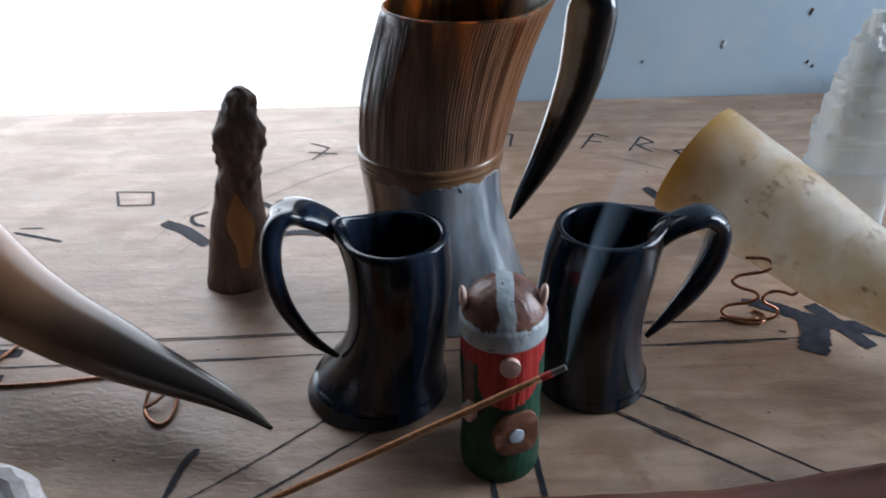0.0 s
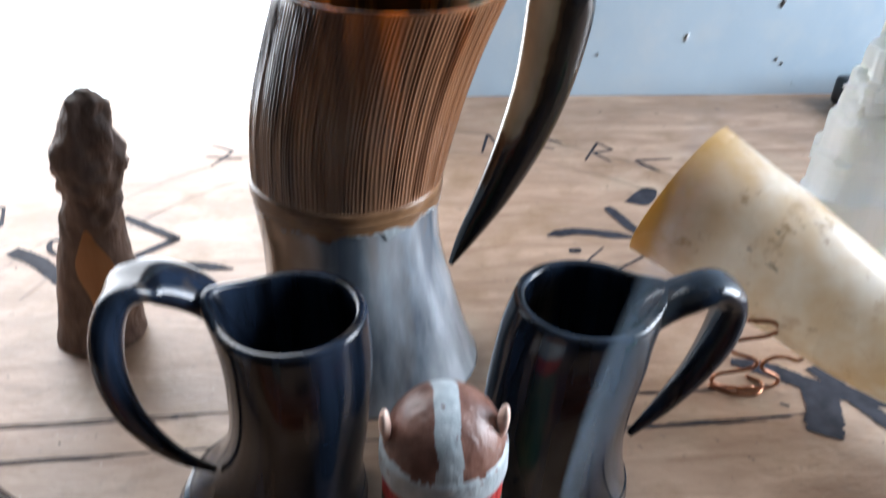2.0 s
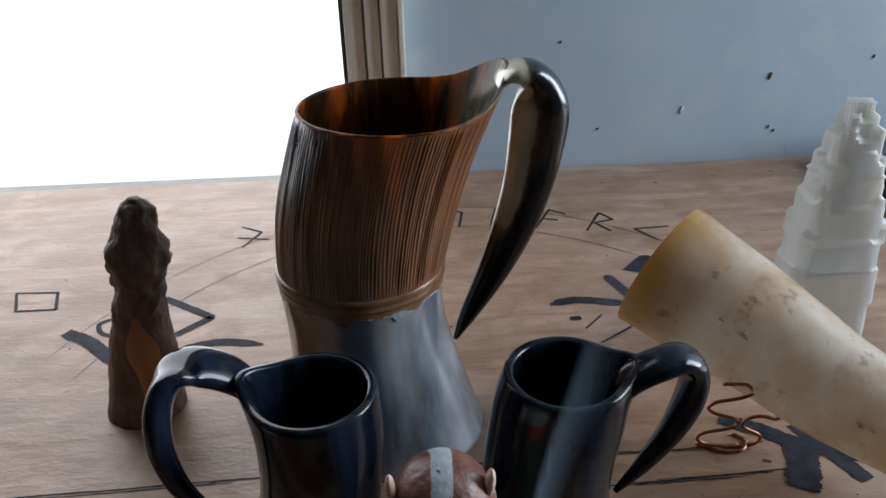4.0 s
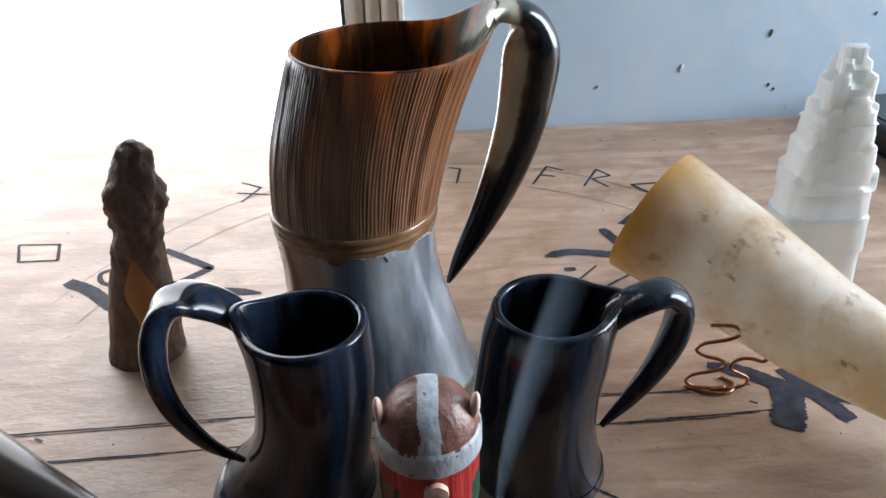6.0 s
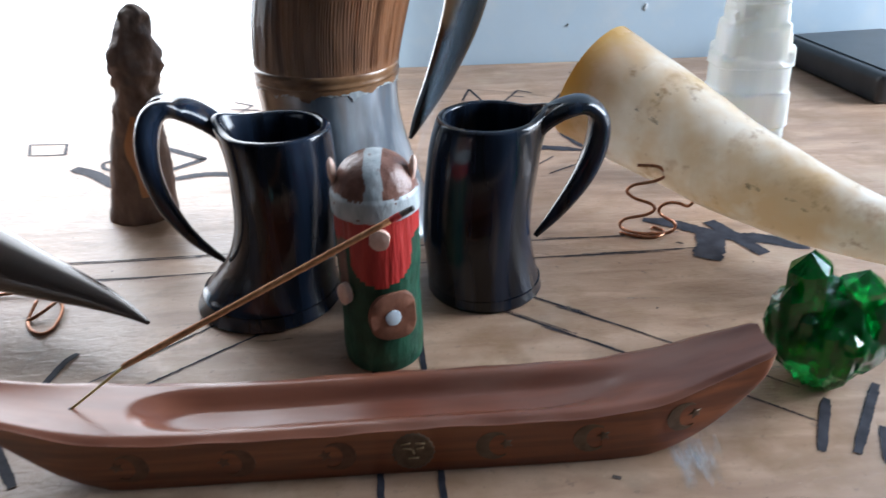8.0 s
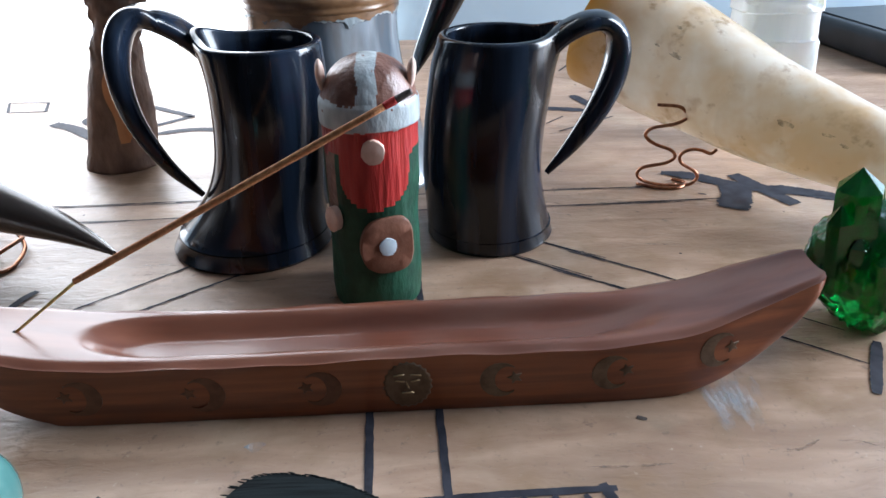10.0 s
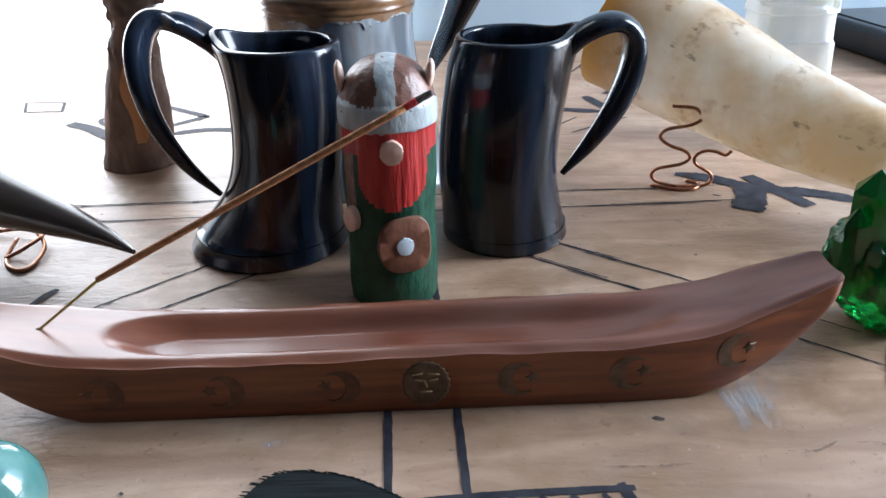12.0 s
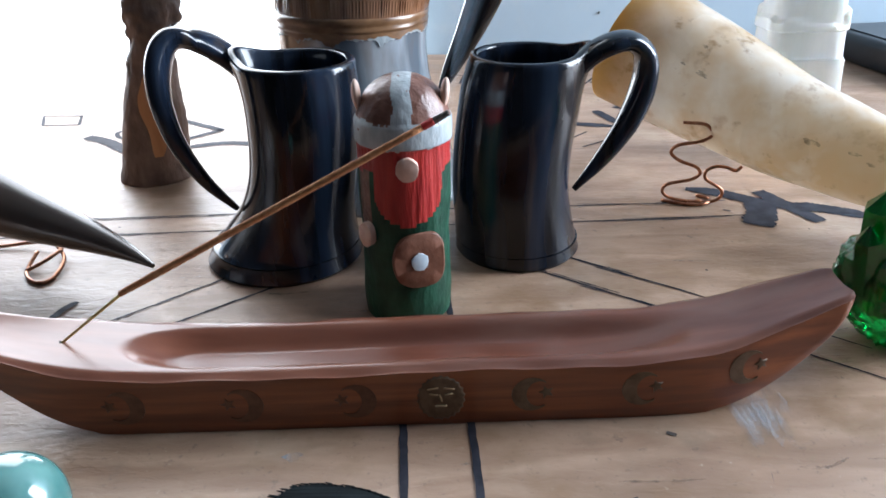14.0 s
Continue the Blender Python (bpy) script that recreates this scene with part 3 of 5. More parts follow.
stroke("brush_mark", [(-0.282, 0.580), (-0.238, 0.564)], 0.003)
stroke("brush_mark", [(-0.280, 0.586), (-0.262, 0.586)], 0.002)
for y in (0.452, 0.428, 0.405):
    stroke("brush_mark", [(-0.24, y), (-0.202, y + 0.003)], 0.009)
# ladder drawing at the near edge
stroke("drawn_ladder", [(0.080, 0.2235), (0.110, 0.2255), (0.147, 0.2265)], 0.0028)
stroke("drawn_ladder", [(0.143, 0.2285), (0.148, 0.2125)], 0.0034)
for k in range(6):
    stroke("drawn_ladder", [(0.092 + 0.009 * k, 0.2245), (0.100 + 0.009 * k, 0.2105)], 0.0022)
stroke("drawn_ladder", [(0.085, 0.212), (0.15, 0.211)], 0.0026)
# pale smears and flecks
for k in range(9):
    u = k / 8
    stroke("paint_smear", [(0.1855 + 0.021 * u, 0.278 + 0.002 * math.sin(k * 2.1)), (0.1875 + 0.0165 * u, 0.262), (0.1885 + 0.0125 * u, 0.250 - 0.006 * math.sin(k * 1.7 + 0.6))], 0.0030, M_SMEAR, 0.75, 0.35)
shape("paint_fleck", [(0.0345, 0.249), (0.038, 0.2515), (0.0415, 0.2495), (0.038, 0.247)], M_SMEAR, 0.0012)
stroke("scratch", [(0.190, 0.247), (0.187, 0.233)], 0.00022, M_SCUFF)
r_ = random.Random(11)
for k in range(110):
    x, y, l = r_.uniform(-0.3, 0.42), r_.uniform(0.2, 0.8), r_.uniform(0.005, 0.028)
    stroke("scuff", [(x, y), (x + l * 0.5, y + r_.uniform(-0.002, 0.002)), (x + l, y + r_.uniform(-0.004, 0.004))], r_.uniform(0.0003, 0.0012), M_SCUFF if k % 2 else M_GRAIN, 0.8, 0.5)
for k in range(70):
    x, y = r_.uniform(-0.3, 0.42), r_.uniform(0.22, 0.84)
    s = r_.uniform(0.0006, 0.0017)
    a = r_.uniform(0, 3.1)
    stroke("fleck", [(x, y), (x + s * math.cos(a) * 2, y + s * math.sin(a))], s, M_SPECK if k % 3 else M_SCUFF)
for x, y, l in ((0.161, 0.257, 0.003), (-0.042, 0.444, 0.004), (-0.128, 0.437, 0.005), (0.243, 0.436, 0.004), (0.30, 0.80, 0.004), (0.36, 0.81, 0.004), (0.25, 0.805, 0.003), (0.42, 0.815, 0.003)):
    stroke("fleck", [(x, y), (x + l, y - l * 0.5)], 0.0016, M_SPECK)


# ---------------------------------------------------------------- horn mugs
def shell(profile, n, nz, thick, lip, floor_z, groove=None):
    """Outer and inner skin of a drinking vessel. profile: rows of z, cx, cy, rx, ry; lip(angle) gives rise and outward pull of the rim."""
    zs = [p[0] for p in profile]
    fine = spline(profile, 10)
    fz = [f[0] for f in fine]
    col = [[f[k] for f in fine] for k in range(5)]

    def ring(z, inset):
        c = [float(np.interp(z, fz, col[k])) for k in range(1, 5)]
        w = smooth01(zs[0] + 0.72 * (zs[-1] - zs[0]), zs[-1], z)
        out = []
        for k in range(n):
            a = 2 * math.pi * k / n
            rise, pull = lip(a)
            g = groove(a, z) if groove and inset == 0 else 0.0
            q = Vector((c[0] + (c[2] - inset + pull * w * w + g) * math.cos(a), c[1] + (c[3] - inset + g) * math.sin(a), z + rise * w * w))
            out.append(q)
        return out

    z0, z1 = zs[0], zs[-1]
    outer = [ring(z, 0) for z in np.linspace(z0, z1 - thick * 0.3, nz)]
    rim = []
    for k in range(1, 5):
        a = math.pi * k / 5
        inset = thick * 0.5 * (1 - math.cos(a))
        top = ring(z1 - thick * 0.3, inset + 1e-7)
        rim.append([q + Vector((0, 0, thick * 0.32 * math.sin(a))) for q in top])
    inner = [ring(z, thick + 1e-7) for z in np.linspace(z1 - thick * 0.3, floor_z, 16)]
    return outer, rim, inner


def horn_mug(name_label, profile, handle_angle, handle, group, seam_z):
    zs = [p[0] for p in profile]
    mug = thing("horn_mug", (profile[0][1], profile[0][2], 0), name_label, "mug", group)

    def lip(a):
        d = math.cos(a - handle_angle)
        w = max(d, 0) ** 10
        return 0.0045 * w, 0.006 * w

    outer, rim, inner = shell(profile, 96, 40, 0.0042, lip, 0.008)
    low = [lp for lp in outer if lp[0].z <= seam_z]
    bm = bmesh.new()
    top_low = [Vector((q.x, q.y, seam_z)) for q in low[-1]]
    start = [Vector(((q.x - profile[0][1]) * 0.965 + profile[0][1], (q.y - profile[0][2]) * 0.965 + profile[0][2], 0.0)) for q in low[0]]
    rings(bm, [start, [Vector((q.x, q.y, 0.0016)) for q in low[0]]] + low[1:] + [top_low], True, True)
    crease(part("base", bm, M_HORN, mug), 50)
    bm = bmesh.new()
    hi = [lp for lp in outer if lp[0].z > seam_z]
    first = [Vector((q.x, q.y, seam_z + 0.0005)) + (Vector((profile[0][1], profile[0][2], seam_z)) - Vector((q.x, q.y, seam_z))).normalized() * 0.0002 for q in low[-1]]
    rings(bm, [first] + hi + rim + inner, True, True)
    crease(part("body", bm, M_HORN, mug), 60)
    bm = bmesh.new()
    tube(bm, [(x, y, z, r * 1.06, f * (1 + 0.35 * smooth01(0.05, 0.09, z))) for x, y, z, r, f in handle], 32, 8, 0.85, square=0.88)
    part("handle", bm, M_HORN, mug)
    return mug


horn_mug("polished black horn mug with a looping horn-tip handle",
         [(0.0, 0.0105, 0.396, 0.0378, 0.0370), (0.005, 0.0112, 0.396, 0.0366, 0.0362), (0.0165, 0.0152, 0.3955, 0.0314, 0.0325), (0.029, 0.0203, 0.394, 0.0274, 0.0295), (0.047, 0.0246, 0.393, 0.0255, 0.0278),
          (0.0725, 0.0268, 0.392, 0.0257, 0.0270), (0.0965, 0.0256, 0.3925, 0.0258, 0.0252)], 2.86,
         [(0.0010, 0.4040, 0.0865, 0.0036, 1.5), (-0.0065, 0.4050, 0.0950, 0.0043, 1.6), (-0.0150, 0.4022, 0.1022, 0.0046, 1.6), (-0.0222, 0.3976, 0.1060, 0.0047, 1.55), (-0.0272, 0.3914, 0.1057, 0.0048, 1.5),
          (-0.0302, 0.3855, 0.1010, 0.0047, 1.4), (-0.0315, 0.3808, 0.0925, 0.0044, 1.3), (-0.0308, 0.3776, 0.0801, 0.0040, 1.15), (-0.0268, 0.3768, 0.0638, 0.0036, 1.05), (-0.0184, 0.3796, 0.0452, 0.0027, 1.0),
          (-0.0078, 0.3858, 0.0288, 0.0012, 1.0)], "pair of small black horn mugs", 0.0085)
horn_mug("glossy black horn mug, slightly slimmer, with a hooked horn-tip handle",
         [(0.0, 0.1256, 0.3995, 0.0306, 0.0308), (0.006, 0.1250, 0.399, 0.0300, 0.0300), (0.0175, 0.1232, 0.398, 0.0287, 0.0285), (0.035, 0.1212, 0.396, 0.0278, 0.0276), (0.054, 0.1218, 0.395, 0.0275, 0.0272),
          (0.0727, 0.1240, 0.3945, 0.0276, 0.0268), (0.085, 0.1252, 0.3945, 0.0268, 0.0262), (0.0970, 0.1268, 0.3945, 0.0248, 0.0250)], 0.0,
         [(0.1475, 0.3920, 0.0880, 0.0038, 1.4), (0.1545, 0.3915, 0.0958, 0.0042, 1.5), (0.1632, 0.3910, 0.1006, 0.0042, 1.5), (0.1710, 0.3928, 0.1014, 0.0041, 1.45), (0.1769, 0.3949, 0.0983, 0.0043, 1.4), (0.1804, 0.3965, 0.0929, 0.0047, 1.3),
          (0.1811, 0.3970, 0.0849, 0.0051, 1.2), (0.1790, 0.3963, 0.0742, 0.0053, 1.1), (0.1731, 0.3947, 0.0611, 0.0048, 1.0), (0.1628, 0.3926, 0.0464, 0.0034, 1.0), (0.1510, 0.3905, 0.0330, 0.0012, 1.0)],
         "pair of small black horn mugs", 0.007)

# ---------------------------------------------------------------- tall tankard
tankard = thing("horn_tankard", (0.05, 0.485, 0), "tall brown horn tankard with carved grooves and a dark horn handle", "tankard")
TP = [(0.0, 0.0500, 0.485, 0.0535, 0.0490), (0.012, 0.0488, 0.485, 0.0500, 0.0470), (0.043, 0.0455, 0.485, 0.0440, 0.0435), (0.070, 0.0425, 0.485, 0.0405, 0.0415), (0.096, 0.0415, 0.485, 0.0410, 0.0420),
      (0.128, 0.0462, 0.485, 0.0432, 0.0440), (0.156, 0.0540, 0.485, 0.0440, 0.0445), (0.182, 0.0640, 0.485, 0.0455, 0.0450)]


def tank_lip(a):
    d = max(math.cos(a - 0.12), 0)
    return 0.0165 * d ** 4.5, 0.0055 * d ** 3


rg = random.Random(7)
GA = [rg.uniform(0.2, 1.0) for _ in range(400)]


def tank_groove(a, z):
    """Carved upright grooves between the band and the rim."""
    w = smooth01(0.1035, 0.108, z) * (1 - smooth01(0.1775, 0.181, z))
    if w <= 0:
        return 0.0
    s = (a + 2.2 * (z - 0.1)) / (2 * math.pi) * 165
    s += 0.6 * noise.noise(Vector((math.cos(a) * 9, math.sin(a) * 9, z * 12)))
    k = int(math.floor(s)) % 400
    f = s - math.floor(s)
    amp = GA[k] * (0.45 + 0.8 * max(0, noise.noise(Vector((k * 3.1, z * 24, 0))) + 0.35))
    return w * amp * (0.0003 - 0.0011 * max(0.0, math.sin(math.pi * f)) ** 2)


outer, rim, inner = shell(TP, 1320, 90, 0.0022, tank_lip, 0.02, tank_groove)
BAND0, BAND1 = 0.0985, 0.1035
low = [lp for lp in outer if lp[0].z < BAND0]
high = [lp for lp in outer if lp[0].z > BAND1]
bm = bmesh.new()
rings(bm, low + [[Vector((q.x, q.y, BAND0)) for q in low[-1]]], True, False)
part("lower_body", bm, M_TANKLOW, tankard, "smooth grey polished horn foot, wall reflection coloured in as pale blue streaks")
bm = bmesh.new()
b0 = low[-1]
c0 = Vector((0.0425, 0.485, 0))


def ring_at(z, grow):
    return [Vector((c0.x + (q.x - c0.x) * grow, c0.y + (q.y - c0.y) * grow, z + 0.0012 * noise.noise(Vector((q.x, q.y, 1)) * 40))) for q in b0[::4]]


rings(bm, [ring_at(0.0965, 0.985), ring_at(0.0968, 1.012), ring_at(0.0985, 1.022), ring_at(0.0995, 1.006), ring_at(0.1005, 1.018), ring_at(0.1025, 1.028), ring_at(0.1042, 1.012), ring_at(0.1046, 0.985)])
part("band", bm, M_TANKBAND, tankard, "brown moulded band round the middle")
bm = bmesh.new()
rings(bm, [[Vector((q.x, q.y, BAND1)) for q in high[0]]] + high, False, False)
part("upper_body", bm, M_TANK, tankard, "brown horn body carved with fine upright grooves")
bm = bmesh.new()
rings(bm, [high[-1][::3]] + [lp[::3] for lp in rim] + [lp[::3] for lp in inner], False, True)
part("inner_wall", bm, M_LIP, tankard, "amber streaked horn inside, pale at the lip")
bm = bmesh.new()
tube(bm, [(0.1095, 0.4850, 0.1890, 0.0018, 7.0), (0.1128, 0.4848, 0.1935, 0.0026, 5.0), (0.1180, 0.4842, 0.1948, 0.0046, 3.0), (0.1240, 0.4838, 0.1925, 0.0072, 1.7), (0.1277, 0.4837, 0.1860, 0.0106, 1.0),
          (0.1288, 0.4838, 0.1757, 0.0134, 0.75), (0.1275, 0.4840, 0.1598, 0.0132, 0.7), (0.1240, 0.4838, 0.1394, 0.0120, 0.7), (0.1170, 0.4835, 0.1163, 0.0104, 0.72), (0.1069, 0.4828, 0.0923, 0.0078, 0.75),
          (0.0952, 0.4820, 0.0695, 0.0045, 0.8), (0.0880, 0.4812, 0.0548, 0.0012, 1.0)], 48, 10, 0.7, square=0.85)
bmesh.ops.recalc_face_normals(bm, faces=bm.faces)
bm.normal_update()
# pale on the -x flank: horn colour plus painted window brightness
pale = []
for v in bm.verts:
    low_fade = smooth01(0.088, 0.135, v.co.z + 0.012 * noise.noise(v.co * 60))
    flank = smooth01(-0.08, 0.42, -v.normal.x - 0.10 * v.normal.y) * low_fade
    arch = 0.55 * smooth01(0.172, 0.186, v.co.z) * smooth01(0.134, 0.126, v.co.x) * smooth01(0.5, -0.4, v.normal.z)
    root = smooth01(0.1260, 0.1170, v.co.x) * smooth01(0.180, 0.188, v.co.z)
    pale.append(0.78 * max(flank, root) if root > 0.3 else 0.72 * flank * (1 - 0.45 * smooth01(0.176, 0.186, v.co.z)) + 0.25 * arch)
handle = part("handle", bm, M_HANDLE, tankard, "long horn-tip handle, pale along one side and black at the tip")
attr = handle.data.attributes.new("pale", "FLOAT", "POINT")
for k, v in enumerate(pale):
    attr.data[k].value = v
# ragged paint edge under the band
def drip_edge(name, mat, grow, deep, seed, label):
    bm = bmesh.new()
    cells = []
    for f in (0.0, 0.5, 1.0):
        row = []
        for q in b0[::2]:
            d = Vector((q.x - c0.x, q.y - c0.y, 0))
            n1 = 0.5 + 0.5 * noise.noise(Vector((d.x * 70, d.y * 70, seed)))
            n2 = abs(noise.noise(Vector((d.x * 330, d.y * 330, seed + 4))))
            drop = deep * (0.30 + 0.9 * n1 * n1 + 0.7 * n2 * n1)
            row.append(Vector((c0.x + d.x * (grow + 0.001 * f), c0.y + d.y * (grow + 0.001 * f), 0.0978 - drop * f)))
        cells.append(row)
    rings(bm, cells, False, False)
    part(name, bm, mat, tankard, label)


drip_edge("paint_edge", M_TANKBAND, 1.007, 0.0062, 4.0, "ragged brown stain below the band")
drip_edge("silver_edge", M_SILVER, 1.004, 0.0064, 9.0, "brushed silver paint edge below the stain")

# ---------------------------------------------------------------- pale horn on its wire stand
HC = [(0.2041, 0.5089, 0.0774, 0.0371), (0.2260, 0.4871, 0.0665, 0.0346), (0.2459, 0.4638, 0.0573, 0.0314), (0.2652, 0.4398, 0.0488, 0.0277), (0.2850, 0.4155, 0.0423, 0.0238), (0.3055, 0.3930, 0.0375, 0.0194),
      (0.3275, 0.3729, 0.0341, 0.0150), (0.3510, 0.3544, 0.0325, 0.0110), (0.3757, 0.3375, 0.0328, 0.0076), (0.4018, 0.3224, 0.0347, 0.0045), (0.4230, 0.3120, 0.0374, 0.0015)]
drinking_horn = thing("drinking_horn", (0.30, 0.39, 0), "pale mottled ivory-coloured drinking horn leaning on a wire stand", "horn")


def horn_skin(rows, n, per, bulge, inset=0.0, count=None):
    run = spline(rows, per)[:count]
    loops = []
    for i, r in enumerate(run):
        a, b = Vector(run[max(i - 1, 0)][:3]), Vector(run[min(i + 1, len(run) - 1)][:3])
        t = (b - a).normalized()
        s = (Vector((0, 0, 1)) - Vector((0, 0, 1)).dot(t) * t).normalized()
        u = t.cross(s)
        c = Vector(r[:3])
        loop = []
        for k in range(n):
            w = 2 * math.pi * k / n
            rad = (float(r[3]) - inset)
            q = c + (u * math.cos(w) + s * math.sin(w)) * rad
            q += (q - c).normalized() * bulge * noise.noise(q * 28)
            loop.append(q)
        loops.append(loop)
    return loops


skin = horn_skin(HC, 64, 8, 0.0012)
inside = horn_skin(HC, 64, 8, 0.0012, 0.0028, 9)
bm = bmesh.new()
rings(bm, skin, False, True)
for f in bm.faces:
    c = f.calc_center_median()
    d = (c - Vector((0.205, 0.490, 0.080))).dot(Vector((0.68, -0.66, -0.32)).normalized())
    f.material_index = 0
part("horn_body", bm, M_IVORY, drinking_horn)
bm = bmesh.new()
rings(bm, [skin[0], inside[0]] + inside[1:], False, False)
part("mouth", bm, M_IVORYRIM, drinking_horn, "open amber-coloured mouth")


def stain(place, size, seed):
    """A brown stain that hugs the horn's skin near a place."""
    p = Vector(place)
    best = min(((q - p).length, i, k) for i, lp in enumerate(skin) for k, q in enumerate(lp))
    i, k = best[1], best[2]
    r = random.Random(seed)
    axis_pt = sum(skin[i], Vector()) / len(skin[i])
    c = skin[i][k]
    e1 = (skin[i + 1][k] - skin[i - 1][k]).normalized()
    out = (c - axis_pt).normalized()
    e2 = e1.cross(out)
    rad = (c - axis_pt).length
    bm = bmesh.new()
    mid = bm.verts.new(c + out * 0.0003)
    vs = []
    for s in range(16):
        a = 2 * math.pi * s / 16
        g = size * r.uniform(0.5, 1.2)
        x, y = g * 1.7 * math.cos(a), g * 0.7 * math.sin(a)
        w = y / rad
        vs.append(bm.verts.new(c + e1 * x + e2 * rad * math.sin(w) + out * (rad * (math.cos(w) - 1) + 0.0002)))
    for s in range(16):
        bm.faces.new((mid, vs[s], vs[(s + 1) % 16]))
    part("stain", bm, M_SPOT, drinking_horn)


see_through(M_SPOT, 0.30, 0.62, (330, 330, 330))
for place, size, seed in (((0.220, 0.437, 0.076), 0.0022, 1), ((0.262, 0.395, 0.053), 0.0024, 2), ((0.224, 0.452, 0.088), 0.0014, 3), ((0.278, 0.383, 0.050), 0.0018, 4), ((0.283, 0.377, 0.046), 0.0012, 5), ((0.213, 0.449, 0.081), 0.0010, 6)):
    stain(place, size, seed)


def wire(name, rows, parent, radius=0.00095):
    bm = bmesh.new()
    tube(bm, [(x, y, z, radius) for x, y, z in rows], 10, 6, 1.0, (0.1, 1, 0.05))
    return part(name, bm, M_COPPER, parent)


stand = thing("wire_stand", (0.228, 0.457, 0), "bent copper wire stand with wavy legs", "stand", "copper wire horn stands")
WY = 0.4472
wire("wavy_leg", [(x - 0.055 * z, WY - 0.20 * z, 1.04 * z) for x, z in ((0.218, 0.048), (0.2300, 0.0465), (0.2345, 0.041), (0.229, 0.0372), (0.217, 0.0352), (0.2138, 0.031), (0.219, 0.0262), (0.2285, 0.0222), (0.2313, 0.018),
                                                                       (0.2265, 0.0145), (0.2145, 0.0122), (0.2118, 0.008), (0.216, 0.0038), (0.226, 0.0012), (0.2345, 0.001))], stand)
wire("wavy_leg", [(x - 0.03 * z, WY - 0.001 - 0.12 * z, z) for x, z in ((0.226, 0.001), (0.2405, 0.0012), (0.2450, 0.0048), (0.2436, 0.0092), (0.2350, 0.0150), (0.2342, 0.0200), (0.2390, 0.0228), (0.2450, 0.0222), (0.2505, 0.0200), (0.2535, 0.0225))], stand)
wire("foot_loop", [(0.2345, 0.4555, 0.001), (0.240, 0.4495, 0.001), (0.234, 0.4425, 0.001), (0.222, 0.4440, 0.001), (0.213, 0.4500, 0.001)], stand)

# ---------------------------------------------------------------- dark horn on its wire stand
dark_horn = thing("blowing_horn", (-0.12, 0.39, 0), "brown cow horn darkening to a black pointed tip", "horn")
DH = [(-0.0335, 0.3405, 0.0232, 0.0008), (-0.0466, 0.3503, 0.0245, 0.0034), (-0.0636, 0.3605, 0.0263, 0.0064), (-0.0843, 0.3708, 0.0287, 0.0098), (-0.1080, 0.3817, 0.0318, 0.0136), (-0.1345, 0.3938, 0.0366, 0.0170), (-0.1640, 0.4070, 0.0443, 0.0200),
      (-0.1950, 0.4217, 0.0565, 0.0236), (-0.2269, 0.4378, 0.0745, 0.0282), (-0.2600, 0.4553, 0.0990, 0.0335)]
dskin = horn_skin(DH, 48, 8, 0.0007)
bm = bmesh.new()
rings(bm, dskin[:24], True, False)
crease(part("horn_tip", bm, M_BROWNHORN, dark_horn, "black polished tip"), 60)
bm = bmesh.new()
rings(bm, dskin[23:], False, True)
crease(part("horn_body", bm, M_BROWNHORN, dark_horn), 60)
stand2 = thing("wire_stand", (-0.13, 0.395, 0), "flat copper wire stand lying under the dark horn", "stand", "copper wire horn stands")
wire("wire_frame", [(-0.212, 0.452, 0.001), (-0.208, 0.436, 0.001), (-0.2125, 0.421, 0.001), (-0.207, 0.403, 0.001), (-0.180, 0.402, 0.001), (-0.144, 0.4065, 0.001), (-0.118, 0.407, 0.0035), (-0.100, 0.398, 0.006),
                     (-0.104, 0.385, 0.004), (-0.112, 0.380, 0.001)], stand2)
wire("foot_loop", [(-0.112, 0.394, 0.0045), (-0.112, 0.382, 0.001), (-0.107, 0.3725, 0.001), (-0.0995, 0.368, 0.001), (-0.0955, 0.374, 0.001), (-0.0965, 0.388, 0.003), (-0.104, 0.398, 0.006)], stand2)

# ---------------------------------------------------------------- knotty wooden piece
branch = thing("wood_carving", (-0.091, 0.508, 0), "knobbly bark-covered branch stub standing upright, one patch bared", "wood")
BP = [(0.0, -0.0910, 0.508, 0.0218, 0.0205), (0.012, -0.0895, 0.508, 0.0204, 0.0190), (0.037, -0.0855, 0.507, 0.0186, 0.0172), (0.058, -0.0825, 0.506, 0.0158, 0.0155), (0.072, -0.0800, 0.505, 0.0140, 0.0140),
      (0.0854, -0.0765, 0.504, 0.0136, 0.0140), (0.096, -0.0742, 0.503, 0.0152, 0.0145), (0.105, -0.0735, 0.503, 0.0146, 0.0138), (0.114, -0.0725, 0.502, 0.0110, 0.0108), (0.124, -0.0702, 0.502, 0.0088, 0.0088),
      (0.1305, -0.0692, 0.502, 0.0066, 0.0066), (0.1345, -0.0688, 0.502, 0.0028, 0.0030)]
loops = []
for z, cx, cy, rx, ry in spline(BP, 7):
    loop = []
    for k in range(56):
        a = 2 * math.pi * k / 56
        q = Vector((cx + rx * math.cos(a), cy + ry * math.sin(a), z))
        g = 0.0018 * noise.noise(q * 75) + 0.0022 * noise.noise(q * 170) + 0.0007 * noise.noise(q * 420) + 0.0010 * math.sin(a * 2 + z * 60)
        q += Vector((math.cos(a), math.sin(a), 0)) * g * (0.28 + 0.72 * smooth01(0.05, 0.085, z)) * smooth01(0, 0.003, 0.1345 - z + 0.001)
        q.z = max(q.z, 0)
        loop.append(q)
    loops.append(loop)
bm = bmesh.new()
rings(bm, loops)
part("bark", bm, M_BARK, branch)
bm = bmesh.new()
cells = []
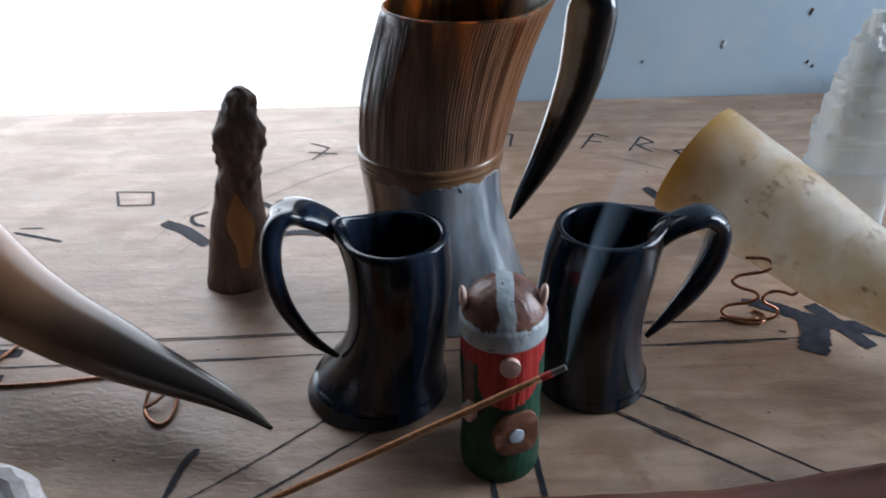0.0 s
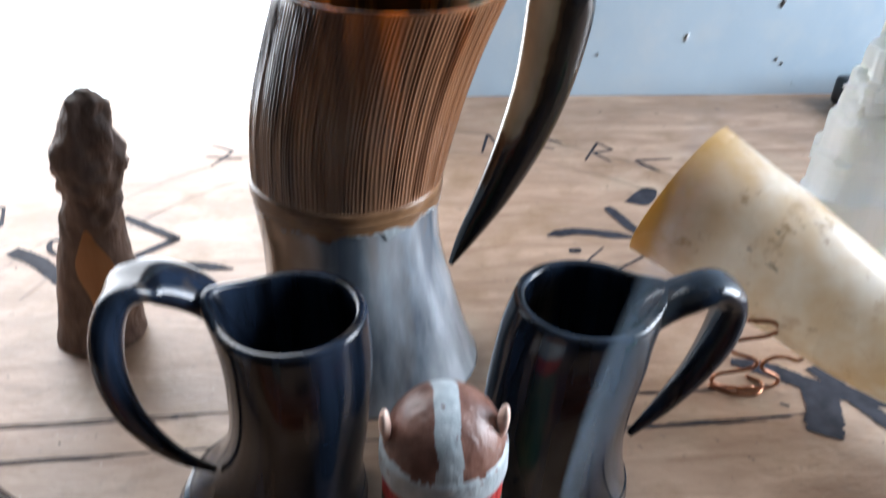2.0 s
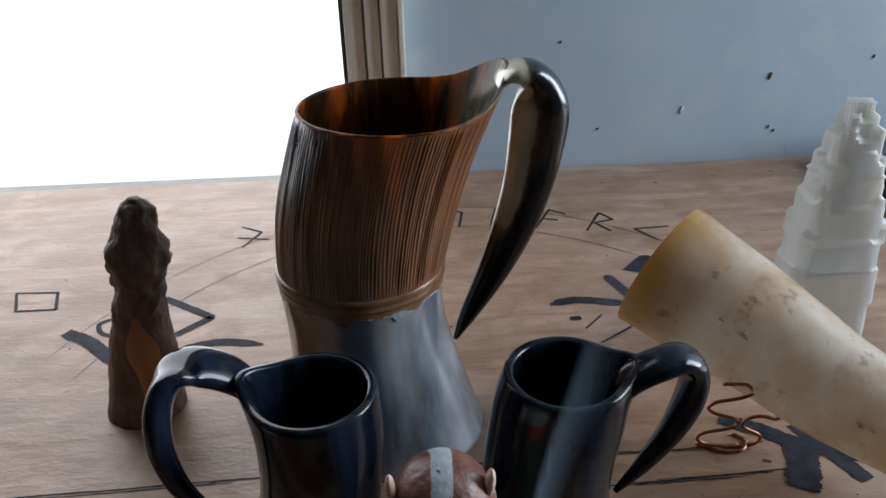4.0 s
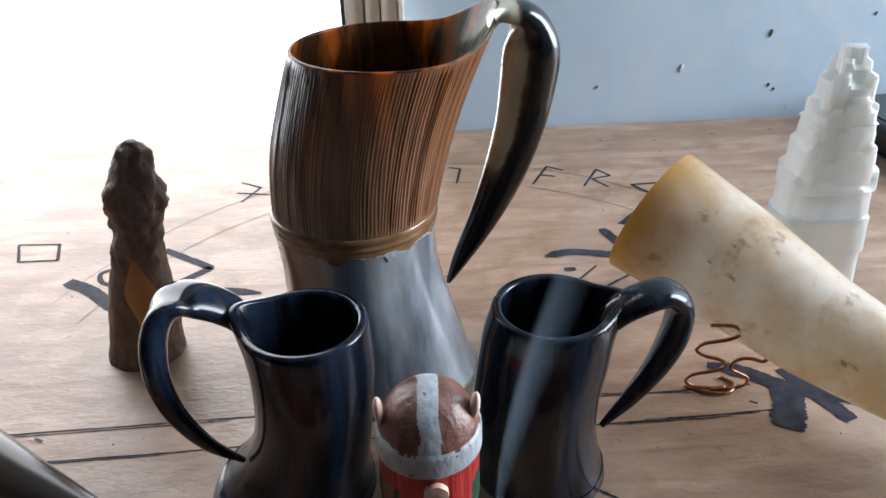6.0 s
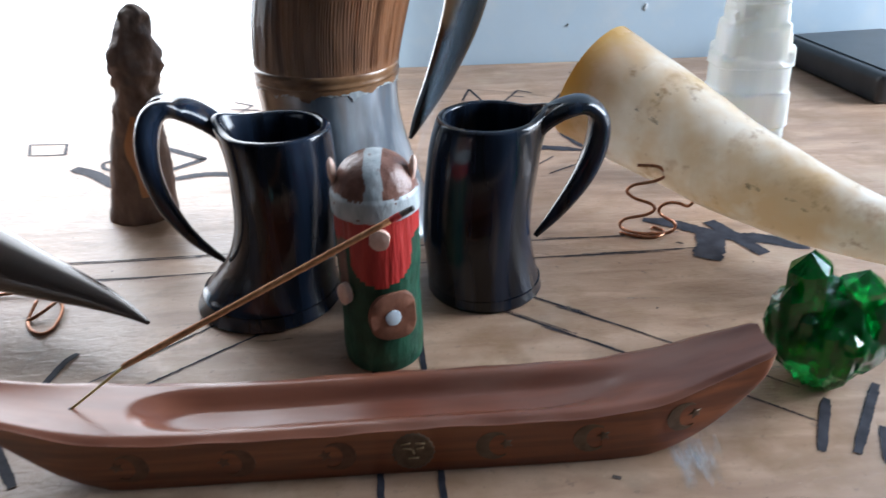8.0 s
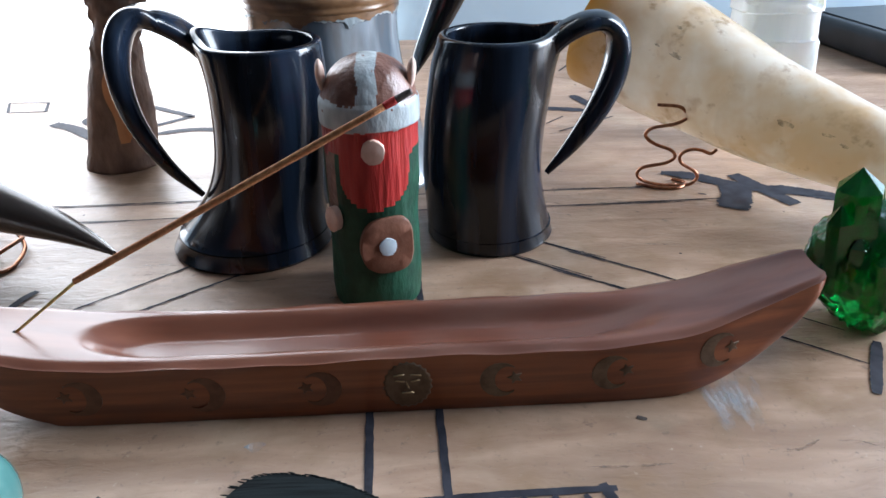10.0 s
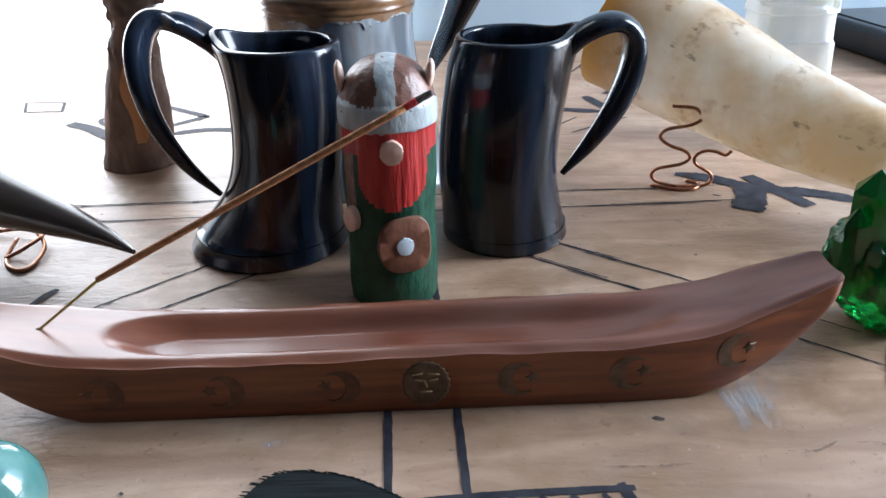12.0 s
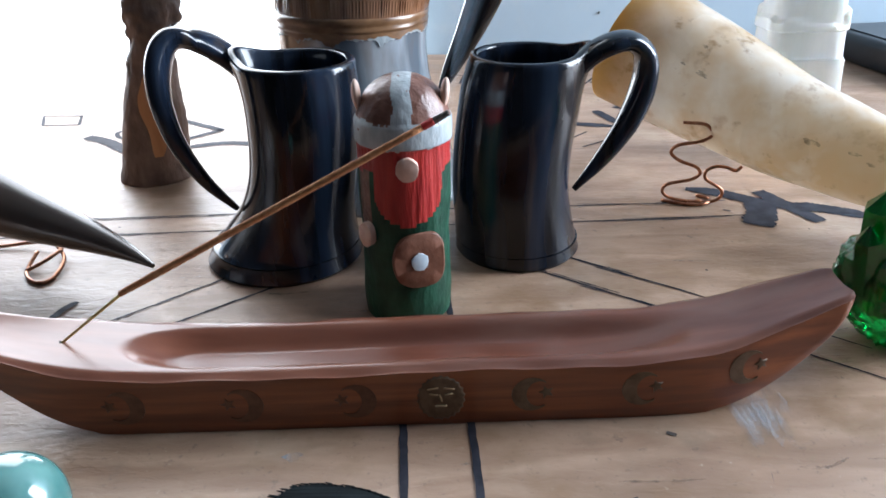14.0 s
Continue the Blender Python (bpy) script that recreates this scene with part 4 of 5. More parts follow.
for i, lp in enumerate(loops):
    z = lp[0].z
    if 0.017 < z < 0.072:
        half = 4.6 * max(0.0, math.sin(math.pi * (z - 0.015) / 0.059)) ** 0.75 * (0.8 + 0.2 * math.sin(z * 150))
        mid = 44.4 + 1.2 * math.sin(z * 60)
        row = []
        for k in range(7):
            s = mid - half + 2 * half * k / 6
            k0 = int(math.floor(s))
            f = s - k0
            q = lp[k0 % 56].lerp(lp[(k0 + 1) % 56], f)
            c = sum(lp, Vector()) / 56
            row.append(q + (q - c).normalized() * 0.0006)
        cells.append(row)
rings(bm, cells, False, False, False)
part("bared_patch", bm, M_CUTWOOD, branch, "smooth orange patch with the bark cut away")

# ---------------------------------------------------------------- selenite tower
tower = thing("selenite_tower", (0.312, 0.530, 0), "stepped white selenite crystal tower, cloudy and striated", "crystal")


STEPS = [(0.000, 0.0272, 0.0190), (0.0645, 0.0256, 0.0180), (0.0880, 0.0226, 0.0165), (0.1050, 0.0196, 0.0150), (0.1160, 0.0168, 0.0136), (0.1300, 0.0138, 0.0116), (0.1420, 0.0098, 0.0088), (0.1510, 0.0064, 0.0060)]
rt = random.Random(21)
N = 64
JIT = [[rt.uniform(-1, 1) for _ in range(13)] for _ in STEPS]
loops = []
zs = sorted([*np.linspace(0, 0.1605, 150)])
for z in zs:
    lp = []
    for k in range(N):
        a = 2 * math.pi * k / N
        sf = 13 * k / N
        s0, s1, st = int(sf) % 13, (int(sf) + 1) % 13, smooth01(0.3, 0.7, sf - int(sf))
        right = smooth01(-0.2, 0.9, math.cos(a))
        rx, ry = STEPS[0][1:]
        for (sz, sx, sy), j in zip(STEPS[1:], JIT[1:]):
            jz = (0.0015 if sz < 0.07 else 0.0060) * (j[s0] * (1 - st) + j[s1] * st)
            f = smooth01(sz + jz - 0.0013, sz + jz + 0.0011, z)
            rx, ry = rx + (sx - rx) * f, ry + (sy - ry) * f
        c, sn = math.cos(a), math.sin(a)
        e = 0.55
        taper = 1 - 0.06 * (z % 0.04) / 0.04
        px = math.copysign(abs(c) ** e, c) * rx * taper
        py = math.copysign(abs(sn) ** e, sn) * ry * taper
        cx = 0.3145 - 0.035 * z
        q = Vector((cx + px, 0.530 - 0.01 * z + py, z))
        g = 0.0006 * noise.noise(Vector((k * 0.45, 3, z * 30))) + 0.0003 * noise.noise(Vector((k * 0.35, z * 110, 9)))
        q += Vector((c, sn, 0)) * g
        if z > 0.159:
            q.z += 0.0012 * noise.noise(Vector((px * 300, py * 300, 2)))
        lp.append(q)
    loops.append(lp)
cut = next(i for i, z in enumerate(zs) if z > 0.0625)
bm = bmesh.new()
rings(bm, loops[:cut + 1])
crease(part("lower_block", bm, M_SELENITE, tower), 32)
bm = bmesh.new()
rings(bm, [[Vector((q.x, q.y, q.z + 0.0003)) for q in loops[cut]]] + loops[cut + 1:])
crease(part("stepped_spire", bm, M_SELENITE, tower), 32)

# ---------------------------------------------------------------- green glass cluster
cluster = thing("green_crystal", (0.263, 0.309, 0), "deep green glass crystal cluster with faceted points", "crystal")


def spike(base, tip, rad, shoulder=0.72, twist=0.0):
    b, t = Vector(base), Vector(tip)
    d = (t - b).normalized()
    s = d.orthogonal().normalized()
    u = d.cross(s)
    loops = []
    for f, g in ((0, 0.85), (0.35, 1.0), (shoulder, 0.95)):
        loops.append([b.lerp(t, f) + (s * math.cos(math.pi / 3 * k + twist) + u * math.sin(math.pi / 3 * k + twist)) * rad * g for k in range(6)])
    bm = bmesh.new()
    fs = rings(bm, loops, True, False)
    top = bm.verts.new(t)
    bm.verts.ensure_lookup_table()
    last = bm.verts[12:18]
    for k in range(6):
        bm.faces.new((last[k], last[(k + 1) % 6], top))
    part("crystal_point", bm, M_GREEN, cluster, smooth=False)


bm = bmesh.new()
bmesh.ops.create_icosphere(bm, subdivisions=5, radius=1.0)
for v in bm.verts:
    q = v.co.copy()
    k = 1 + 0.10 * noise.noise(q * 3) + 0.07 * noise.noise(Vector((q.x * 6, q.y * 6, q.z * 2))) + 0.05 * noise.noise(q * 14)
    wide = 0.72 + 0.24 * smooth01(-1, 0.3, q.z) - 0.10 * smooth01(0.3, 1, q.z)
    v.co = Vector((0.2635 + 0.0265 * q.x * wide * k, 0.309 + 0.0235 * q.y * wide * k, max(0.0, 0.0235 + 0.0255 * q.z * k)))
crease(part("lump", bm, M_GREEN, cluster), 50)
for b_, t_, rad, tw in (((0.250, 0.305, 0.030), (0.2462, 0.305, 0.0665), 0.0088, 0.2), ((0.270, 0.304, 0.028), (0.2700, 0.302, 0.0590), 0.0095, 0.5), ((0.281, 0.308, 0.026), (0.2868, 0.306, 0.0480), 0.0062, 0.1),
                        ((0.244, 0.302, 0.026), (0.2388, 0.300, 0.0545), 0.0050, 0.3), ((0.262, 0.318, 0.028), (0.2600, 0.325, 0.0560), 0.0080, 0.4)):
    spike(b_, t_, rad, 0.78, tw)
rc = random.Random(31)
for k in range(12):
    a = 2 * math.pi * k / 12 + rc.uniform(-0.15, 0.15)
    zb = rc.uniform(0.014, 0.020)
    bx, by = 0.2635 + 0.0185 * math.cos(a), 0.308 + 0.0165 * math.sin(a)
    hgt = rc.uniform(0.016, 0.028)
    spike((bx, by, zb), (bx + 0.001 * math.cos(a), by + 0.001 * math.sin(a), zb + hgt), rc.uniform(0.0044, 0.0060), 0.84, rc.uniform(0, 1))

# ---------------------------------------------------------------- incense boat
boat = thing("incense_boat", (0.0775, 0.279, 0), "reddish wooden canoe-shaped incense holder with brass inlays", "incense holder")
X0, X1, XC = -0.0795, 0.2250, 0.0730


TOP = [(-0.080, 0.0368), (-0.065, 0.0330), (-0.050, 0.0292), (-0.032, 0.0258), (-0.012, 0.0238), (0.020, 0.0230), (0.060, 0.0234), (0.100, 0.0240), (0.150, 0.0240), (0.171, 0.0255), (0.187, 0.0284), (0.202, 0.0332), (0.215, 0.0376), (0.2255, 0.0414)]
KEEL = [(-0.080, 0.0345), (-0.068, 0.0240), (-0.056, 0.0146), (-0.045, 0.0071), (-0.032, 0.0018), (-0.018, 0.0), (0.060, 0.0), (0.166, 0.0), (0.180, 0.0008), (0.1915, 0.0040), (0.2025, 0.0097), (0.2115, 0.0167), (0.2190, 0.0248), (0.2255, 0.0362)]


def along(rows, x):
    fine = spline(rows, 8)
    return float(np.interp(x, [r[0] for r in fine], [r[1] for r in fine]))


@functools.lru_cache(maxsize=None)
def hull(x):
    """Half width, top and bottom heights at x."""
    s = abs(x - XC) / 0.1525
    half = 0.0176 * (1 - 0.34 * smooth01(0.60, 1.0, s) ** 1.5 - 0.30 * smooth01(0.965, 1.02, s) ** 2)
    top = along(TOP, x)
    return half, top, min(along(KEEL, x), top - 0.0015)


def boat_y(x):
    """The boat lies a little askew."""
    return 0.2790 + 0.018 * (x + 0.0136) + 0.003 * smooth01(0.5, 1.0, (x - XC) / 0.149)


bm = bmesh.new()
US = [-1, -0.975, -0.94, *np.linspace(-0.88, 0.88, 45), 0.94, 0.975, 1]
loops = []
for x in np.linspace(X0, X1, 220):
    half, top, bot = hull(x)
    cy = boat_y(x)
    lp = []
    for u in US:
        reach = max(0.45 * (0.0042 - x), 0.30 * (x - 0.1440), 0.0)
        inside = 0.0130 - math.hypot(reach, abs(u) * half)
        depth = 0.0062 * smooth01(0.0, 0.0085, inside) * (1 - 0.8 * smooth01(0.130, 0.180, x))
        edge = -(0.0016 + 0.0005 * math.sin(61 * x + 2 * u) * math.sin(143 * x)) * smooth01(0.74, 1.0, abs(u)) ** 2
        dish = -0.0016 * (1 - u * u) * smooth01(0.6, 1, abs(x - XC) / 0.153)
        lp.append(Vector((x, cy + u * half, top - depth + edge + dish)))
    for f, w in ((0.6, 1.0), (0.25, 0.985), (0.05, 0.97), (0.0, 0.945)):
        lp.append(Vector((x, cy + half * w, bot + (top - bot) * f)))
    for f, w in ((0.0, 0.945), (0.05, 0.97), (0.25, 0.985), (0.6, 1.0)):
        lp.append(Vector((x, cy - half * w, bot + (top - bot) * f)))
    loops.append(lp)
rings(bm, loops)
bmesh.ops.recalc_face_normals(bm, faces=bm.faces)
bm.normal_update()
for f in bm.faces:
    if f.normal.z > 0.45:
        f.material_index = 1
crease(part("hull", bm, M_BOAT, boat, mats=[M_BOAT, M_ASHWOOD]), 50)


def face_y(x):
    return boat_y(x) - hull(x)[0] * 0.992


def inlay_frame(x):
    """Place and directions on the hull's near side."""
    d = Vector((0.004, face_y(x + 0.002) - face_y(x - 0.002), 0)).normalized()
    return Vector((x, face_y(x) - 0.0001, 0)), d


def crescent(x, z, r, flip):
    c, d = inlay_frame(x)
    c.z = z
    bm = bmesh.new()
    up = Vector((0, 0, 1))
    out = d.cross(up)
    pts = []
    for k in range(15):
        a = radians(50 + 260 * k / 14)
        pts.append((r * math.cos(a), r * math.sin(a)))
    for k in range(15):
        a = radians(302 - 244 * k / 14)
        pts.append((0.0024 + r * 0.62 * math.cos(a), r * 0.78 * math.sin(a)))
    s = -1 if flip else 1
    lo = [c + d * (s * px) + up * pz - out * 0.0006 for px, pz in pts]
    hi = [q + out * 0.0008 for q in lo]
    n = len(pts) // 2
    a0, a1 = [bm.verts.new(q) for q in lo], [bm.verts.new(q) for q in hi]
    for k in range(n - 1):
        bm.faces.new((a1[k], a1[k + 1], a1[2 * n - 2 - k], a1[2 * n - 1 - k]))
    for k in range(2 * n):
        j = (k + 1) % (2 * n)
        bm.faces.new((a0[k], a0[j], a1[j], a1[k]))
    part("moon_inlay", bm, M_OLDBRASS if flip else M_BRASS, boat, smooth=False)
    bm = bmesh.new()
    disc(bm, c + d * (s * 0.0048) + up * 0.0008, d, up, 0.0019, 0.0019, 0.00025, 10, 0.36)
    part("star_inlay", bm, M_OLDBRASS if flip else M_BRASS, boat)


for x, z, flip in ((-0.0185, 0.0118, True), (0.0205, 0.0112, True), (0.0580, 0.0115, True), (0.1165, 0.0120, False), (0.1535, 0.0128, False), (0.1895, 0.0178, False)):
    crescent(x, z, 0.0068, flip)
c, d = inlay_frame(0.0862)
bm = bmesh.new()
disc(bm, c + Vector((0, 0, 0.0118)), d, (0, 0, 1), 0.0078, 0.0088, 0.0003, 44, 0.04)
sun = part("sun_inlay", bm, M_BRASS, boat, "round brass sun with a notched rim")
for a, b in (((-0.004, 0.002), (-0.001, 0.0015)), ((0.001, 0.0015), (0.004, 0.002)), ((-0.002, -0.003), (0.002, -0.003)), ((-0.0005, 0.0015), (0.0003, -0.001)), ((-0.0045, 0.0038), (-0.001, 0.0044)), ((0.001, 0.0042), (0.0045, 0.0038))):
    bm = bmesh.new()
    base = c + Vector((0, -0.0006, 0.0118))
    tube(bm, [(*(base + d * a[0] + Vector((0, 0, a[1]))), 0.0003), (*(base + d * b[0] + Vector((0, 0, b[1]))), 0.0003)], 6, 2)
    part("raised_line", bm, M_GILT, sun)
bm = bmesh.new()
disc(bm, (-0.0424, boat_y(-0.0424), hull(-0.0424)[1] - 0.0010), (1, 0, -0.22), (0, 1, 0), 0.0015, 0.0010, 0.0004, 12)
part("stick_hole", bm, M_HOLE, boat)

for x, y in ((0.104, 0.2795), (0.113, 0.2805), (0.118, 0.280), (0.133, 0.281)):
    bm = bmesh.new()
    disc(bm, (x, y + 0.003, hull(x)[1] - 0.0080), (1, 0, 0), (0, 1, 0), 0.0009, 0.0005, 0.00010, 10, 0.25)
    part("burn_mark", bm, M_HOLE, boat)

# incense stick
SB, SS, ST = Vector((-0.0450, boat_y(-0.045), hull(-0.045)[1] - 0.003)), Vector((-0.0185, 0.2795, 0.0455)), Vector((0.0905, 0.284, 0.1030))
stick = thing("incense_stick", SB, "thin orange-brown incense stick, lit and leaning out of its hole", "incense")
bm = bmesh.new()
tube(bm, [(*SB, 0.0005), (*SB.lerp(SS, 0.5), 0.0005), (*SS, 0.0006)], 8, 3)
part("bamboo_core", bm, M_BAMBOO, stick, "thin yellow bamboo end")
bm = bmesh.new()
e1 = SS.lerp(ST, 0.925)
tube(bm, [(*SS, 0.0006), (*SS.lerp(ST, 0.015), 0.0012), (*SS.lerp(ST, 0.3), 0.00125), (*SS.lerp(ST, 0.6), 0.00125), (*e1, 0.0012)], 10, 8, 1.0, (0, 1, 0), 0.00012)
part("incense_paste", bm, M_INCENSE, stick)
bm = bmesh.new()
tube(bm, [(*SS.lerp(ST, 0.925), 0.0012), (*SS.lerp(ST, 0.945), 0.0013), (*SS.lerp(ST, 0.957), 0.0012)], 10, 4)
m_ember = material("glowing_ember", (0.36, 0.03, 0.035), (0.52, 0.08, 0.07), rough=0.8, scale=(900, 900, 900))
m_ember.node_tree.nodes["Principled BSDF"].inputs["Emission Color"].default_value = (1.0, 0.05, 0.04, 1)
m_ember.node_tree.nodes["Principled BSDF"].inputs["Emission Strength"].default_value = 0.04
part("ember", bm, m_ember, stick, "red glowing ember")
bm = bmesh.new()
tube(bm, [(*SS.lerp(ST, 0.957), 0.0012), (*SS.lerp(ST, 0.98), 0.0011), (*ST, 0.0010)], 10, 4, 1.0, (0, 1, 0), 0.0002)
part("ash_tip", bm, M_ASH, stick, "short dark ash end")

# ---------------------------------------------------------------- painted peg figure: one plain mesh
FX, FY = 0.0728, 0.3435
bm = bmesh.new()
FP = [(0.0, 0.0172), (0.0015, 0.0180), (0.010, 0.0186), (0.025, 0.0180), (0.040, 0.0178), (0.055, 0.0185), (0.070, 0.0183), (0.0775, 0.0184), (0.0855, 0.0181), (0.091, 0.0162), (0.096, 0.0130), (0.0995, 0.0080), (0.1012, 0.0025)]
loops = []
for z, r in spline(FP, 9):
    step = 0.0007 * (smooth01(0.0762, 0.0768, z) - smooth01(0.0852, 0.0860, z))
    loops.append([Vector((FX + 0.001 * (z / 0.1) + (r + step + 0.0003 * noise.noise(Vector((math.cos(a) * 3, math.sin(a) * 3, z * 90)))) * math.cos(a),
                          FY + (r + step) * math.sin(a), z)) for a in (2 * math.pi * k / 144 for k in range(144))])
rings(bm, loops)
for f in bm.faces:
    c = f.calc_center_median()
    x, y, z = c.x - FX, c.y - FY, c.z
    dz = 0.0012 * noise.noise(Vector((x * 300, z * 10, 5)))
    front = y < 0
    k = 3
    wav = 0.0007 * noise.noise(Vector((x * 140, y * 140, 2))) + 0.0004 * noise.noise(Vector((x * 600, z * 400, 7)))
    if z > 0.0765 + wav:
        k = 2 if (z < 0.0860 + 1.3 * wav or abs(x - 0.001 - 0.0004 * math.sin(z * 700)) < 0.0036 + 0.7 * wav) else 1
        if k == 2 and noise.noise(Vector((x * 420, y * 420, z * 420))) > 0.62:
            k = 1
    elif front and z > 0.0455 and abs(x - 0.0022) < 0.0130 * math.sqrt(max(0.0, 1 - max(0.0, (0.0645 - z) / 0.0190) ** 3.6)) + dz * 0.25:
        k = 0
    elif z > 0.0665 + dz * 2:
        k = 0
    elif -0.0165 < x < -0.0125 and front and z > 0.042:
        k = 1
    f.material_index = k
disc(bm, (FX + 0.0025, FY - 0.0192, 0.0695), (1, 0, 0), (0, 0, 1), 0.0044, 0.0047, 0.0012, 13, 0.02, 4)
sh_u, sh_c = Vector((1, 0.32, 0)).normalized(), Vector((FX + 0.0062, FY - 0.0170, 0.0305))
sh_w = sh_u.cross(Vector((0, 0, 1)))
sh = []
for k in range(40):
    a = 2 * math.pi * k / 40
    e = 0.62 if math.cos(a) > 0 else 0.86
    px, pz = math.copysign(abs(math.cos(a)) ** e, math.cos(a)) * (0.0100 if math.cos(a) > 0 else 0.0112), math.copysign(abs(math.sin(a)) ** e, math.sin(a)) * 0.0120
    sh.append((px + 0.0003 * noise.noise(Vector((a * 3, 1, 1))), pz))
for f in rings(bm, [[sh_c + sh_u * (px * g) + Vector((0, 0, pz * g)) + sh_w * h for px, pz in sh] for g, h in ((1.0, -0.0012), (1.0, 0.0008), (0.95, 0.0013), (0.5, 0.0014))]):
    f.material_index = 5
disc(bm, (FX + 0.0060, FY - 0.0183, 0.0305), (1, 0.32, 0), (0, 0, 1), 0.0036, 0.0039, 0.0008, 11, 0.03, 6)
disc(bm, (FX - 0.0145, FY - 0.0128, 0.0405), (1, -0.95, 0), (0, 0, 1), 0.0036, 0.0052, 0.0014, 20, 0.0, 4)
for sx, lean in ((-0.0160, -0.0005), (0.0168, 0.001)):
    lp = []
    for z, w in spline([(0.0885, 0.0010), (0.0910, 0.0024), (0.0945, 0.0030), (0.0980, 0.0023), (0.0998, 0.0007)], 5):
        lp.append([Vector((FX + sx + lean * (z - 0.09) * 100 + w * 0.6 * math.cos(a), FY - 0.003 + w * math.sin(a), z)) for a in (2 * math.pi * k / 16 for k in range(16))])
    for f in rings(bm, lp):
        f.material_index = 4
figure = crease(part("peg_figure", bm, None, None, mats=[M_RED, M_HELMET, M_SILVER, M_DKGREEN, M_SKIN, M_SHIELD, M_BOSS]), 40)
tagged(figure, "small painted wooden peg figure in green, red and brown", "figurine")

# ---------------------------------------------------------------- black device at the wall
device = thing("black_case", (0.54, 0.75, 0), "flat black glossy case lying on the table", "case")
turn = pose(0.4935, 0.667, 0, 0, 0, 6.4)
bm = bmesh.new()
box(bm, 0, 0, 0.0, 0.12, 0.160, 0.027)
bevel(bm, 0.007, 4)
bm.transform(turn)
crease(part("shell", bm, M_DEVICE, device), 60)
bm = bmesh.new()
box(bm, 0.010, 0.009, 0.0268, 0.11, 0.151, 0.0282)
bevel(bm, 0.0006, 1)
bm.transform(turn)
part("lid", bm, M_DEVICE, device, smooth=False)

# ---------------------------------------------------------------- turquoise ball, feather, geode
bm = bmesh.new()
bmesh.ops.create_uvsphere(bm, u_segments=48, v_segments=32, radius=0.0150)
for v in bm.verts:
    v.co = Vector((-0.0305 + v.co.x, 0.2140 + v.co.y, 0.0160 + v.co.z * 1.07))
tagged(part("glass_ball", bm, M_TEAL), "smooth turquoise egg-shaped glass stone on the table", "stone")

feather = thing("feather", (0.06, 0.21, 0), "black feather with a ragged edge lying flat on the table", "feather")
bm = bmesh.new()
rf = random.Random(3)
spine = spline([(0.0920, 0.2080), (0.080, 0.2145), (0.065, 0.2190), (0.048, 0.2215), (0.0300, 0.2210)], 14)
up_v, mid_v, dn_v = [], [], []
for i, q in enumerate(spine):
    a, b = spine[max(i - 1, 0)], spine[min(i + 1, len(spine) - 1)]
    d = (b - a) / np.linalg.norm(b - a)
    nrm = np.array((d[1], -d[0]))
    s = i / (len(spine) - 1)
    w = 0.0150 * smooth01(-0.25, 0.75, s) * math.sqrt(max(0.0, 1 - smooth01(0.72, 1.0, s) ** 2.2))
    w2 = w * (1 + rf.uniform(-0.025, 0.025))
    up_v.append(bm.verts.new((q[0] + nrm[0] * w2, q[1] + nrm[1] * w2, 0.0009)))
    mid_v.append(bm.verts.new((q[0], q[1], 0.0024)))
    dn_v.append(bm.verts.new((q[0] - nrm[0] * w, q[1] - nrm[1] * w, 0.0009)))
for i in range(len(spine) - 1):
    bm.faces.new((up_v[i], up_v[i + 1], mid_v[i + 1], mid_v[i]))
    bm.faces.new((mid_v[i], mid_v[i + 1], dn_v[i + 1], dn_v[i]))
edge_pts = [v.co.copy() for v in up_v]
part("vane", bm, M_FEATHER, feather)
bm = bmesh.new()
for i in range(4, len(edge_pts) - 2):
    for k in range(1 if i % 3 else 2):
        p = edge_pts[i].lerp(edge_pts[i - 1], rf.random())
        q = p + Vector((-0.0016 + rf.uniform(-0.001, 0.0004), rf.uniform(0.0000, 0.0005), 0.0001))
        tube(bm, [(*p, 0.00035), (*((p + q) / 2), 0.0003), (*q, 0.00008)], 4, 1)
tagged(part("barb_fringe", bm, M_FEATHER, feather), kind="stuff")
bm = bmesh.new()
tube(bm, [(q[0], q[1], 0.0026, 0.0006 - 0.0004 * i / len(spine)) for i, q in enumerate(spine[::6])], 6, 3)
part("quill", bm, M_FEATHER, feather)

geode = thing("geode", (-0.168, 0.293, 0), "broken geode with a pink crystal hollow and white crust", "geode")
for nm, mt, r0, r1, z1 in (("crust", M_CRUST, 0.0440, 0.033, 0.016), ("crystal_hollow", M_PINK, 0.0335, 0.004, 0.0125)):
    bm = bmesh.new()
    lp = []
    prof = [(0.80 * r0, 0.0), (r0, 0.006), (0.97 * r0, 0.012), (0.86 * r0, z1), (r1, z1 - 0.001), (r1 * 0.9, 0.011)] if nm == "crust" else [(r0, 0.0105), (r0 * 0.8, 0.010), (r0 * 0.5, 0.0085), (r1, 0.008)]
    for r, z in prof:
        ring = []
        for k in range(40):
            a = 2 * math.pi * k / 40
            q = Vector((-0.168 + r * math.cos(a), 0.293 + r * 0.95 * math.sin(a), z))
            q += Vector((math.cos(a), math.sin(a), 0.3 if z > 0 else 0)) * 0.0022 * noise.noise(q * 130)
            ring.append(q)
        lp.append(ring)
    rings(bm, lp)
    part(nm, bm, mt, geode, smooth=False)

